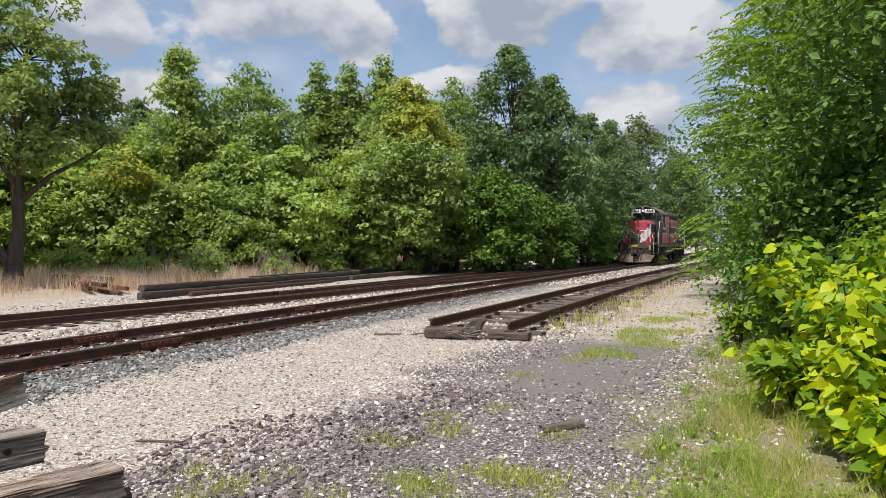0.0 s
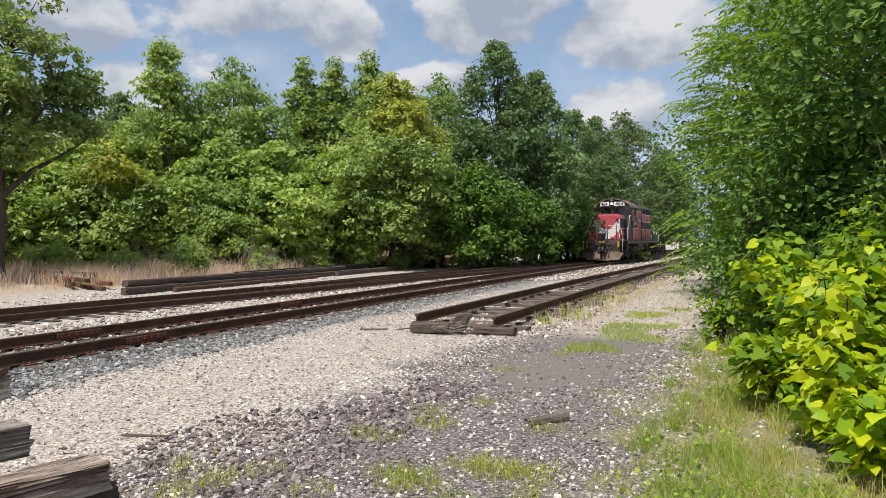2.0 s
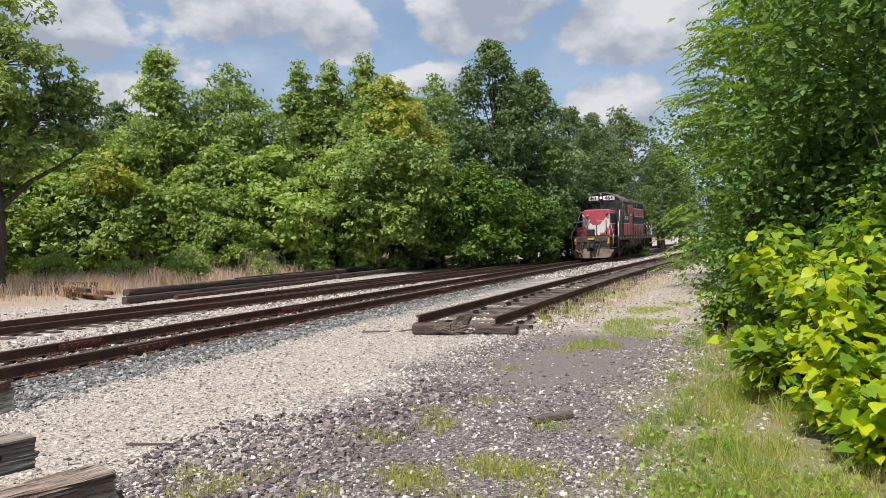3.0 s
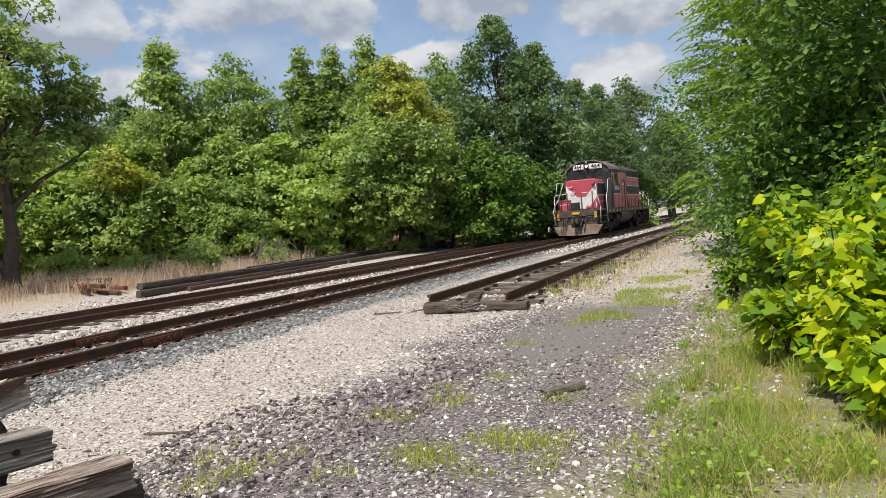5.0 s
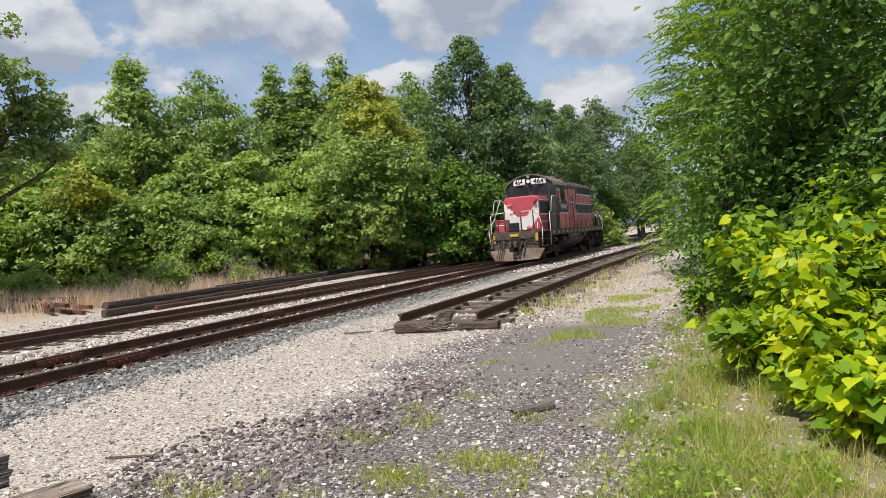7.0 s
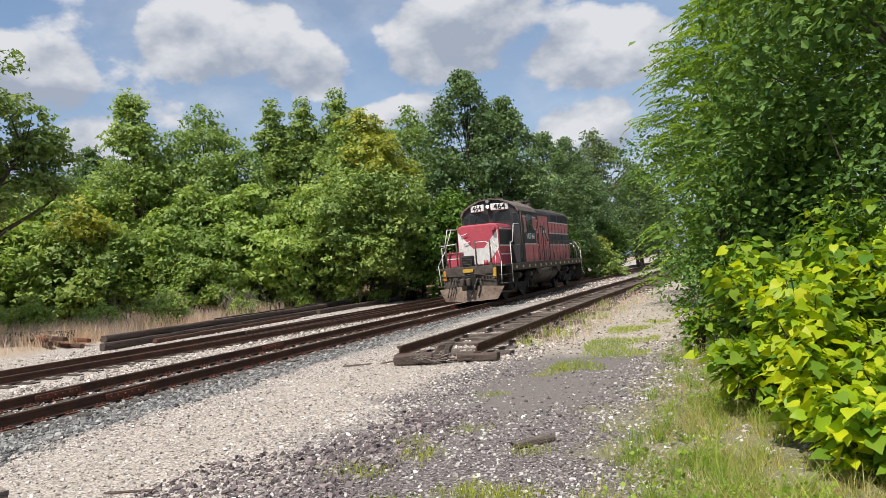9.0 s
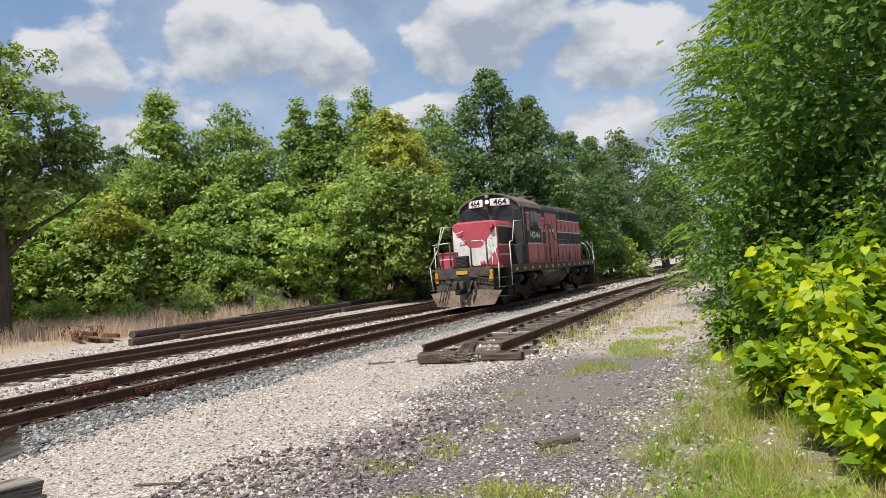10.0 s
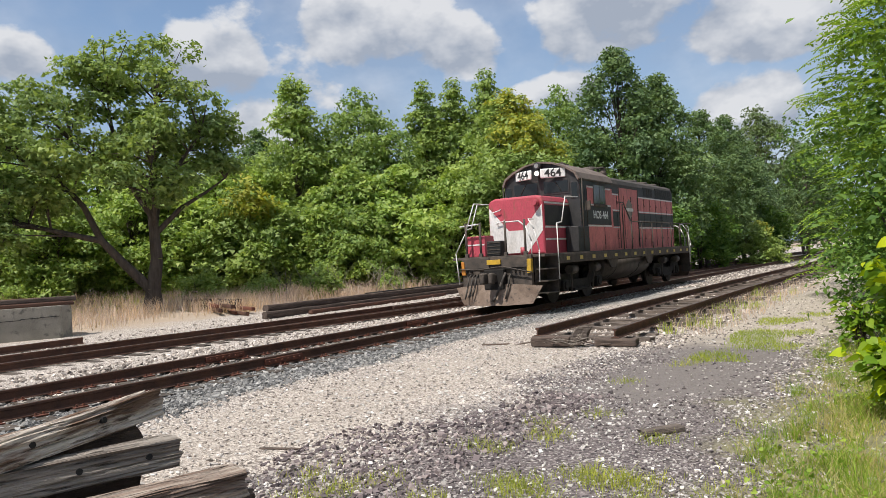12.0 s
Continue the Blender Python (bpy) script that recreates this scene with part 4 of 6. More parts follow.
def letters(text, size, m, material, parent, label=""):
    cu = bpy.data.curves.new("lettering", "FONT")
    cu.body, cu.size, cu.extrude, cu.align_x, cu.align_y, cu.offset = text, size, 0.004, "CENTER", "CENTER", size * 0.016
    tmp = bpy.data.objects.new("tmp", cu)
    scene.collection.objects.link(tmp)
    me = bpy.data.meshes.new_from_object(tmp.evaluated_get(bpy.context.evaluated_depsgraph_get()))
    bpy.data.objects.remove(tmp)
    me.materials.clear()
    me.materials.append(material)
    ob = new("lettering", me)
    ob.parent, ob.matrix_local = parent, m
    return tagged(ob, label)


def build_loco():
    L = LOCO
    FACE_FWD = Matrix(((0, 0, 1, 0), (1, 0, 0, 0), (0, 1, 0, 0), (0, 0, 0, 1)))      # letters that look forward
    FACE_LEFT = Matrix(((-1, 0, 0, 0), (0, 0, 1, 0), (0, 1, 0, 0), (0, 0, 0, 1)))    # letters that look to its left

    # underframe, deck and sills
    slab("underframe", UNDER, L, -16.2, -0.4, -0.7, 0.7, 0.95, 1.38)
    deck = slab("deck", FRAME_DIRT, L, -16.4, -0.12, -1.5, 1.5, 1.42, 1.5, bevel=0.01)
    for s in (-1, 1):
        sill = slab("side_sill", FRAME_DIRT, L, -15.7, -0.95, s * 1.5 - 0.04, s * 1.5 + 0.02, 1.2, 1.47, bevel=0.01)
        for x in (-5.65, -9.7):
            y = s * 1.48
            poly_plate("jacking_bracket", FRAME_DIRT, L, [(x - 0.5, y, 1.2), (x + 0.5, y, 1.2), (x + 0.22, y, 0.92), (x - 0.22, y, 0.92)], (0, -s * 0.06, 0))
        for i in range(14):
            x = -1.7 - i * 1.03
            slab("reflector", REFLECTOR, sill, x - 0.12, x + 0.12, s * 1.522 - 0.004, s * 1.522 + 0.004, 1.28, 1.39)
    # fuel tank, air reservoirs and boxes below
    belly = [(1.28 * math.sin(radians(w)), 0.98 - 0.64 * math.cos(radians(w))) for w in range(-90, 91, 15)]
    bm = bmesh.new()
    extrude_x(bm, belly + [(1.26, 1.16), (-1.26, 1.16)], -10.3, -5.3)
    for f in bm.faces:
        f.smooth = abs(f.normal.x) < 0.5
    tank = part("fuel_tank", bm, TANK, L, "grimy round-bellied fuel tank")
    for x in (-6.5, -9.0):
        bm = bmesh.new()
        extrude_x(bm, [(y * 1.008, 0.98 + (z - 0.98) * 1.012) for y, z in belly], x - 0.035, x + 0.035)
        part("tank_band", bm, UNDER, tank)
    for s in (-1, 1):
        bm = bmesh.new()
        rod(bm, (-9.1, s * 1.2, 1.24), (-5.6, s * 1.2, 1.24), 0.10, seg=14)
        part("air_reservoir", bm, UNDER, L)
    # trucks
    for x0 in (-3.4, -12.95):
        truck = new("truck")
        truck.parent, truck.location = L, (x0, 0, 0)
        for s in (-1, 1):
            bm = bmesh.new()
            sec = [(-1.95, 0.62), (-1.7, 0.86), (-0.75, 0.86), (-0.55, 0.66), (0.55, 0.66), (0.75, 0.86), (1.7, 0.86), (1.95, 0.62), (1.75, 0.42), (1.0, 0.5), (0.7, 0.36), (-0.7, 0.36), (-1.0, 0.5), (-1.75, 0.42)]
            a = [bm.verts.new((x, s * 1.02, z)) for x, z in sec]
            b = [bm.verts.new((x, s * 1.16, z)) for x, z in sec]
            bm.faces.new(a), bm.faces.new(b[::-1])
            for i in range(len(sec)):
                j = (i + 1) % len(sec)
                bm.faces.new((a[i], b[i], b[j], a[j]))
            bmesh.ops.recalc_face_normals(bm, faces=bm.faces)
            part("side_frame", bm, UNDER, truck)
            for x in (-1.37, 1.37):
                bm = bmesh.new()
                box(bm, x - 0.17, x + 0.17, s * 1.02, s * 1.26, 0.34, 0.68, 0.03)
                rod(bm, (x, s * 1.2, 0.51), (x, s * 1.31, 0.51), 0.13, seg=12)
                part("journal_box", bm, UNDER, truck)
            for x in (-0.95, 0.95):
                bm = bmesh.new()
                rod(bm, (x - 0.22, s * 1.3, 0.98), (x + 0.22, s * 1.3, 0.98), 0.14, seg=12)
                rod(bm, (x, s * 1.28, 0.9), (x * 0.9, s * 1.22, 0.3), 0.03, seg=6)
                part("brake_cylinder", bm, TANK, truck)
            bm = bmesh.new()
            for k in range(5):
                rod(bm, (-0.42 + k * 0.21, s * 1.08, 0.4), (-0.42 + k * 0.21, s * 1.08, 0.66), 0.075, seg=8)
            box(bm, -0.6, 0.6, s * 1.0, s * 1.22, 0.3, 0.4, 0.02)
            part("spring_pack", bm, UNDER, truck)
        slab("bolster", UNDER, truck, -0.3, 0.3, -1.0, 1.0, 0.6, 0.96, bevel=0.02)
        for x in (-1.37, 1.37):
            bm = bmesh.new()
            rod(bm, (0, -1.0, 0), (0, 1.0, 0), 0.09, seg=12)
            for s in (-1, 1):
                rod(bm, (0, s * 0.70, 0), (0, s * 0.835, 0), 0.508, seg=36)
                rod(bm, (0, s * 0.67, 0), (0, s * 0.70, 0), 0.535, seg=36)
                rod(bm, (0, s * 0.835, 0), (0, s * 0.86, 0), 0.20, 0.17, seg=18)
                for q in range(6):
                    w = q * math.pi / 3
                    rod(bm, (0.33 * math.cos(w), s * 0.83, 0.33 * math.sin(w)), (0.33 * math.cos(w), s * 0.842, 0.33 * math.sin(w)), 0.05, seg=8)
            ws = part("wheelset", bm, STEEL_WHEEL, truck)
            ws.location = (x, 0, 0.508)
            WHEELSETS.append((ws, x))
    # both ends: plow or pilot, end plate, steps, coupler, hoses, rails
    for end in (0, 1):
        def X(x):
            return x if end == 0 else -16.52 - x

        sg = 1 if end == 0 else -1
        slab("end_plate", FRAME_DIRT, L, *sorted((X(-0.16), X(-0.02))), -1.12, 1.12, 0.62, 1.5, bevel=0.015)
        bm = bmesh.new()
        top = [(-1.4, 0.62), (-0.5, 0.7), (0.5, 0.7), (1.4, 0.62)]
        bot = [(-1.12, 0.13), (-0.45, 0.1), (0.45, 0.1), (1.12, 0.13)]
        tv = [bm.verts.new((X(-0.08 if i in (0, 3) else 0.1), y, z)) for i, (y, z) in enumerate(top)]
        bv = [bm.verts.new((X(0.02 if i in (0, 3) else 0.26), y, z)) for i, (y, z) in enumerate(bot)]
        for i in range(3):
            bm.faces.new((tv[i], tv[i + 1], bv[i + 1], bv[i]))
        g = bmesh.ops.extrude_face_region(bm, geom=list(bm.faces))
        for v in g["geom"]:
            if isinstance(v, bmesh.types.BMVert):
                v.co.x -= 0.035 * sg
        bmesh.ops.recalc_face_normals(bm, faces=bm.faces)
        part("plow", bm, PLOW, L, "scraped grey-brown pilot plow")
        slab("coupler_pocket", UNDER, L, *sorted((X(-0.3), X(0.16))), -0.32, 0.32, 0.55, 1.12, bevel=0.02)
        bm = bmesh.new()
        box(bm, *sorted((X(0.05), X(0.42))), -0.1, 0.1, 0.76, 1.0, 0.03)
        box(bm, *sorted((X(0.36), X(0.66))), -0.20, -0.04, 0.72, 1.04, 0.05)
        box(bm, *sorted((X(0.40), X(0.62))), 0.06, 0.2, 0.72, 1.04, 0.05)
        part("coupler", bm, FRAME_DIRT, L)
        bm = bmesh.new()
        pipe(bm, [(X(0.05), -1.15, 1.16), (X(0.12), -0.5, 1.13), (X(0.14), 0.3, 1.2), (X(0.1), 1.2, 1.0)], 0.018)
        part("cut_lever", bm, FRAME_DIRT, L)
        for y in (-0.82, -0.70, -0.58, 0.5):
            bm = bmesh.new()
            pipe(bm, [(X(0.0), y, 0.98), (X(0.14), y, 0.92), (X(0.2), y - 0.03, 0.62), (X(0.26), y - 0.1, 0.34 + 0.05 * math.sin(y * 9))], 0.026)
            part("air_hose", bm, RUBBER, L)
        bm = bmesh.new()
        pipe(bm, [(X(0.1), 0.36, 1.02), (X(0.26), 0.3, 0.75), (X(0.3), 0.12, 0.36), (X(0.28), -0.02, 0.22)], 0.035)
        part("brake_hose", bm, RUBBER, L)
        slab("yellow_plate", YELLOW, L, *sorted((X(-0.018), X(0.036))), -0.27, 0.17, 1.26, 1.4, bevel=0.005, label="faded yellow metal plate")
        for y, m in ((-1.06, ORANGE), (1.06, YELLOW)):
            slab("marker_post", m, L, *sorted((X(-0.1), X(0.03))), y - 0.07, y + 0.07, 0.98, 1.38, bevel=0.015)
        for y in (-0.95, -0.8, 0.62, 0.74, 0.86):
            bm = bmesh.new()
            rod(bm, (X(-0.02), y, 1.08), (X(0.05), y, 1.08), 0.035, seg=8)
            part("hose_valve", bm, UNDER, L)
        slab("draft_plate", UNDER, L, *sorted((X(-0.02), X(0.05))), -0.55, 0.5, 1.12, 1.17)
        slab("pilot_opening", GRILLE, L, *sorted((X(0.098), X(0.104))), -0.5, 0.5, 0.5, 0.66)
        for y in (-0.62, 0.62):
            slab("buffer_plate", FRAME_DIRT, L, *sorted((X(-0.02), X(0.03))), y - 0.42, y + 0.42, 1.16, 1.46, bevel=0.01)
        for s in (-1, 1):
            step_ = new("corner_steps")
            step_.parent = L
            y0, y1 = sorted((s * 1.14, s * 1.5))
            slab("step_back", FRAME_DIRT, step_, *sorted((X(-0.98), X(-0.94))), y0, y1, 0.36, 1.44)
            slab("step_side", FRAME_DIRT, step_, *sorted((X(-0.98), X(-0.2))), *sorted((s * 1.12, s * 1.15)), 0.36, 1.44)
            for z in (0.38, 0.72, 1.06):
                slab("tread", FRAME_DIRT, step_, *sorted((X(-0.94), X(-0.22))), y0, y1, z, z + 0.03)
            bm = bmesh.new()
            tall = 3.06 if s < 0 else 2.5
            lean = 0.34 if s < 0 and end == 0 else 0.0
            pipe(bm, [(X(-0.12), s * 1.30, 0.72), (X(-0.08), s * 1.36, 1.62), (X(-0.10), s * (1.22 - lean * 0.6), 2.2), (X(-0.14), s * (1.04 - lean), tall if end == 0 else 2.5), (X(-0.5), s * (1.02 - lean), tall if end == 0 else 2.5)], 0.017)
            part("corner_handrail", bm, PAINT_WHITE, L, "bent white-painted handrail")
            bm = bmesh.new()
            pipe(bm, [(X(-1.0), s * 1.52, 0.75), (X(-1.0), s * 1.52, 2.36), (X(-1.35), s * 1.52, 2.4)] + ([(X(-1.75), s * 1.50, 3.16), (X(-2.9), s * 1.42, 3.2)] if end == 0 else []), 0.017)
            part("step_handrail", bm, PAINT_WHITE, L, "white-painted handrail beside the steps")
        bm = bmesh.new()
        pipe(bm, [(X(-0.12), -1.2, 2.42), (X(-0.12), -0.5, 2.46)], 0.02)
        part("end_rail", bm, PAINT_WHITE, L, "white-painted end rail")
        bm = bmesh.new()
        pipe(bm, [(X(-0.12), 0.28, 2.46), (X(-0.12), 0.75, 2.46), (X(-0.12), 0.95, 2.3), (X(-0.12), 1.12, 1.86), (X(-0.12), 1.1, 1.5)], 0.02)
        part("end_rail", bm, PAINT_WHITE, L, "white-painted end rail")
        for y in (-1.0, -0.52, 0.3, 0.92):
            bm = bmesh.new()
            rod(bm, (X(-0.12), y, 1.4), (X(-0.12), y, 2.5), 0.035, seg=8)
            box(bm, X(-0.12) - 0.05, X(-0.12) + 0.05, y - 0.05, y + 0.05, 1.36, 1.6, 0.01)
            part("rail_post", bm, FRAME_DIRT, L)
    # low nose
    nose = new("short_hood")
    nose.parent = L
    bm = bmesh.new()
    sec = [(-0.93, 1.5), (-0.93, 3.08), (-0.86, 3.2), (-0.7, 3.26), (0.7, 3.26), (0.86, 3.2), (0.93, 3.08), (0.93, 1.5)]
    extrude_x(bm, sec, -3.4, -1.42)
    es = [e for e in bm.edges if all(abs(v.co.x + 1.42) < 1e-4 for v in e.verts) and min(v.co.z for v in e.verts) > 1.6 or all(abs(v.co.x + 1.42) < 1e-4 and abs(abs(v.co.y) - 0.93) < 1e-3 for v in e.verts)]
    bmesh.ops.bevel(bm, geom=es, offset=0.07, segments=3, affect="EDGES", profile=0.5)
    part("hood_body", bm, PAINT_RED, nose)
    F = -1.417
    poly_plate("white_chevron", PAINT_WHITE, nose, [(F, -0.89, 2.98), (F, -0.24, 2.24), (F, 0.24, 2.24), (F, 0.89, 2.98), (F, 0.89, 2.20), (F, 0.36, 1.56), (F, -0.36, 1.56), (F, -0.89, 2.10)], (0.004, 0, 0), "dirty white chevron on the nose")
    for s in (-1, 1):
        y = s * 0.932
        for z in (3.0, 2.27, 1.9):
            slab("nose_stripe", PAINT_WHITE, nose, -3.34, -1.5, y - 0.003, y + 0.003, z, z + 0.055)
        slab("nose_panel", PAINT_BLACK, nose, -3.34, -1.51, y - 0.005, y + 0.005, 2.34, 2.96)
    slab("mu_box", GRILLE, L, -0.42, -0.14, -0.34, 0.12, 1.5, 1.94, bevel=0.03)
    for z in (1.58, 1.68, 1.78, 1.88):
        slab("box_rib", FRAME_DIRT, L, -0.145, -0.125, -0.32, 0.10, z, z + 0.02)
    slab("grab_box", PAINT_RED, L, -0.9, -0.35, -1.12, -0.5, 1.5, 2.12, bevel=0.02, label="red sandbox on the front deck")
    slab("box_stripe", PAINT_WHITE, L, -0.346, -0.34, -1.1, -0.52, 1.84, 1.88)
    bm = bmesh.new()
    rod(bm, (-1.42, 0.72, 3.02), (-1.22, 0.72, 3.02), 0.1, 0.085, seg=14)
    part("bell", bm, PAINT_RED, nose)
    bm = bmesh.new()
    rod(bm, (-1.0, 0.42, 1.5), (-1.0, 0.42, 1.72), 0.1, 0.09, seg=14)
    part("sand_cap", bm, PAINT_RED, L)
    for y, z in ((-0.62, 2.86), (-0.5, 2.52)):
        bm = bmesh.new()
        pipe(bm, [(-1.42, y - 0.12, z), (-1.34, y - 0.12, z - 0.03), (-1.34, y + 0.12, z + 0.02), (-1.42, y + 0.12, z + 0.06)], 0.016)
        part("grab_iron", bm, PAINT_WHITE, nose)
    # cab
    cab = new("cab")
    cab.parent = L
    arc = [(-1.32, 1.5), (-1.32, 3.78), (-1.22, 4.0), (-0.92, 4.2), (-0.48, 4.38), (0, 4.45), (0.48, 4.38), (0.92, 4.2), (1.22, 4.0), (1.32, 3.78), (1.32, 1.5)]
    bm = bmesh.new()
    extrude_x(bm, arc, -6.3, -3.35)
    for f in bm.faces:
        c = f.calc_center_median()
        f.material_index = 1 if c.x > -3.36 else (2 if f.normal.z > 0.3 else 0)
    part("cab_body", bm, [DULL_RED, PAINT_BLACK, ROOF_GRIME], cab)
    bm = bmesh.new()
    roof = [(y * 1.03, z + 0.03) for y, z in arc[1:-1]]
    extrude_x(bm, roof + [(y * 0.99, z - 0.02) for y, z in arc[-2:0:-1]], -6.36, -3.25)
    part("cab_roof", bm, CAB_ROOF, cab)
    for s in (-1, 1):
        y0, y1 = sorted((s * 0.06, s * 1.0))
        slab("windshield_frame", PAINT_BLACK, cab, -3.35, -3.335, y0, y1, 3.38, 3.86, bevel=0.006)
        slab("windshield", GLASS, cab, -3.334, -3.328, y0 + 0.05, y1 - 0.05, 3.44, 3.8)
        bm = bmesh.new()
        pipe(bm, [(-3.31, s * 0.5, 3.82), (-3.31, s * 0.72, 3.46)], 0.008)
        part("wiper", bm, FRAME_DIRT, cab)
        slab("corner_window_frame", PAINT_BLACK, cab, -3.35, -3.338, *sorted((s * 1.03, s * 1.29)), 3.2, 3.74, bevel=0.005)
        slab("corner_window", GLASS, cab, -3.337, -3.332, *sorted((s * 1.06, s * 1.26)), 3.24, 3.7)
        b = slab("number_board", BOARD, cab, -0.03, 0.03, -0.40, 0.40, -0.15, 0.15, bevel=0.028, label="white number board with black figures")
        b.location, b.rotation_euler = (-3.19, s * 0.52, 4.06), (0, 0, s * radians(25))
        letters("464", 0.36, Matrix.Translation((0.033, 0, -0.005)) @ FACE_FWD, PAINT_BLACK, b, "black figures")
        y = s * 1.323
        slab("cab_upper_band", PAINT_BLACK, cab, -6.28, -3.37, y - 0.004, y + 0.004, 3.62, 3.8)
        slab("cab_black_band", PAINT_BLACK, cab, -6.1, -3.9, y - 0.004, y + 0.004, 2.36, 2.98)
        for z in (3.56, 2.99, 2.30):
            slab("cab_stripe", PAINT_WHITE, cab, -6.1, -3.95, y - 0.006, y + 0.006, z, z + 0.05)
        slab("cab_front_corner", PAINT_BLACK, cab, -3.9, -3.36, y - 0.007, y + 0.007, 1.52, 3.76)
        win = slab("side_window_frame", FRAME_DIRT, cab, -5.6, -4.5, y - 0.012, y + 0.012, 3.02, 3.72, bevel=0.005)
        for x0, x1 in ((-5.56, -5.07), (-5.03, -4.54)):
            slab("pane", GLASS, win, x0, x1, y - 0.016, y + 0.016, 3.06, 3.68)
        slab("arm_rest", FRAME_DIRT, win, -5.6, -4.5, *sorted((s * 1.33, s * 1.40)), 2.96, 3.03, bevel=0.01)
        slab("gutter", FRAME_DIRT, cab, -6.34, -3.3, *sorted((s * 1.31, s * 1.38)), 3.78, 3.82)
        slab("cab_door_seam", UNDER, cab, -5.43, -5.4, y - 0.005, y + 0.005, 1.55, 2.3)
        slab("battery_box", PAINT_BLACK, L, -3.85, -2.95, *sorted((s * 0.95, s * 1.38)), 1.5, 2.3, bevel=0.02)
        for x in (-3.2, -3.6):
            for z in (1.95, 2.02, 2.09):
                slab("vent_slot", FRAME_DIRT, L, x - 0.08, x + 0.08, *sorted((s * 1.378, s * 1.386)), z, z + 0.03)
        slab("mirror", FRAME_DIRT, L, -3.6, -3.54, *sorted((s * 1.40, s * 1.58)), 2.8, 3.1, bevel=0.01)
        bm = bmesh.new()
        pipe(bm, [(-3.38, s * 1.38, 1.55), (-3.38, s * 1.40, 3.86)], 0.02)
        pipe(bm, [(-3.8, s * 1.36, 2.2), (-3.8, s * 1.38, 3.5)], 0.016)
        part("cab_grab_rail", bm, FRAME_DIRT, L)
    letters("HOS", 0.36, Matrix.Translation((-4.78, 1.331, 2.68)) @ FACE_LEFT, BOARD, cab, "white letters on the cab side")
    letters("464", 0.36, Matrix.Translation((-5.52, 1.331, 2.68)) @ FACE_LEFT, BOARD, cab, "white figures on the cab side")
    for z, m in ((4.09, LIT), (4.33, LENS)):
        bm = bmesh.new()
        rod(bm, (-3.35, 0, z), (-3.09, 0, z), 0.105, 0.115, seg=18)
        hl = part("headlight", bm, PAINT_BLACK, cab)
        bm = bmesh.new()
        rod(bm, (-3.09, 0, z), (-3.075, 0, z), 0.08, 0.07, seg=18)
        part("lens", bm, m, hl)
    bm = bmesh.new()
    for k, y in enumerate((-0.1, 0.0, 0.1)):
        rod(bm, (-5.4, y, 4.54), (-5.1 + 0.08 * k, y, 4.55), 0.02, 0.05, seg=10)
    box(bm, -5.48, -5.38, -0.14, 0.14, 4.44, 4.57, 0.01)
    part("air_horn", bm, ROOF_GRIME, L)
    # long hood
    hood = new("long_hood")
    hood.parent = L
    sec = [(-0.95, 1.5), (-0.95, 3.92), (-0.9, 4.07), (-0.78, 4.17), (-0.6, 4.21), (0.6, 4.21), (0.78, 4.17), (0.9, 4.07), (0.95, 3.92), (0.95, 1.5)]
    bm = bmesh.new()
    extrude_x(bm, sec, -15.2, -6.3)
    for f in bm.faces:
        f.material_index = 1 if f.normal.z > 0.2 else 0
    part("hood_body", bm, [DULL_RED, ROOF_GRIME], hood)
    for s in (-1, 1):
        y = s * 0.953
        slab("hood_upper_band", PAINT_BLACK, hood, -15.18, -10.3, y - 0.004, y + 0.004, 3.55, 3.92)
        slab("hood_roof_edge", ROOF_GRIME, hood, -10.28, -6.32, y - 0.004, y + 0.004, 3.8, 3.92)
        slab("hood_black_band", PAINT_BLACK, hood, -15.18, -10.3, y - 0.004, y + 0.004, 2.36, 2.9)
        slab("hood_dark_panel", PAINT_BLACK, hood, -8.0, -6.32, y - 0.004, y + 0.004, 2.36, 2.9)
        for z in (3.5, 2.92, 2.29):
            slab("hood_stripe", PAINT_WHITE, hood, -15.18, -10.3, y - 0.006, y + 0.006, z, z + 0.05)
        for z in (3.5, 2.92, 2.29):
            slab("hood_stripe", PAINT_WHITE, hood, -8.0, -6.32, y - 0.006, y + 0.006, z, z + 0.05)
        slab("hood_sooty_panel", PAINT_BLACK, hood, -8.0, -6.32, y - 0.005, y + 0.005, 3.56, 3.8)
        for x in (-8.06, -10.26):
            slab("door_post", FRAME_DIRT, hood, x - 0.02, x + 0.02, y - 0.014, y + 0.014, 1.55, 3.82)
        for i in range(11):
            x = -7.0 - i * 0.80
            slab("door_seam", UNDER, hood, x - 0.012, x + 0.012, y - 0.008, y + 0.008, 1.55, 3.5)
            for z in (1.9, 3.2):
                bm = bmesh.new()
                rod(bm, (x - 0.1, s * 0.955, z), (x - 0.1, s * 0.972, z), 0.022, seg=8)
                part("door_latch", bm, FRAME_DIRT, hood)
        for x0, x1, z0, z1 in ((-15.0, -12.6, 3.58, 3.98), (-12.2, -11.0, 3.6, 3.95)):
            g = slab("radiator_grille", GRILLE, hood, x0, x1, y - 0.012, y + 0.012, z0, z1, bevel=0.006)
            for k in range(int((x1 - x0) / 0.3)):
                xx = x0 + 0.15 + k * 0.3
                slab("grille_bar", FRAME_DIRT, g, xx - 0.015, xx + 0.015, y - 0.02, y + 0.02, z0 + 0.03, z1 - 0.03)
        for k in range(5):
            slab("louvre", UNDER, hood, -13.6, -13.2, y - 0.01, y + 0.01, 2.5 + k * 0.07, 2.53 + k * 0.07)
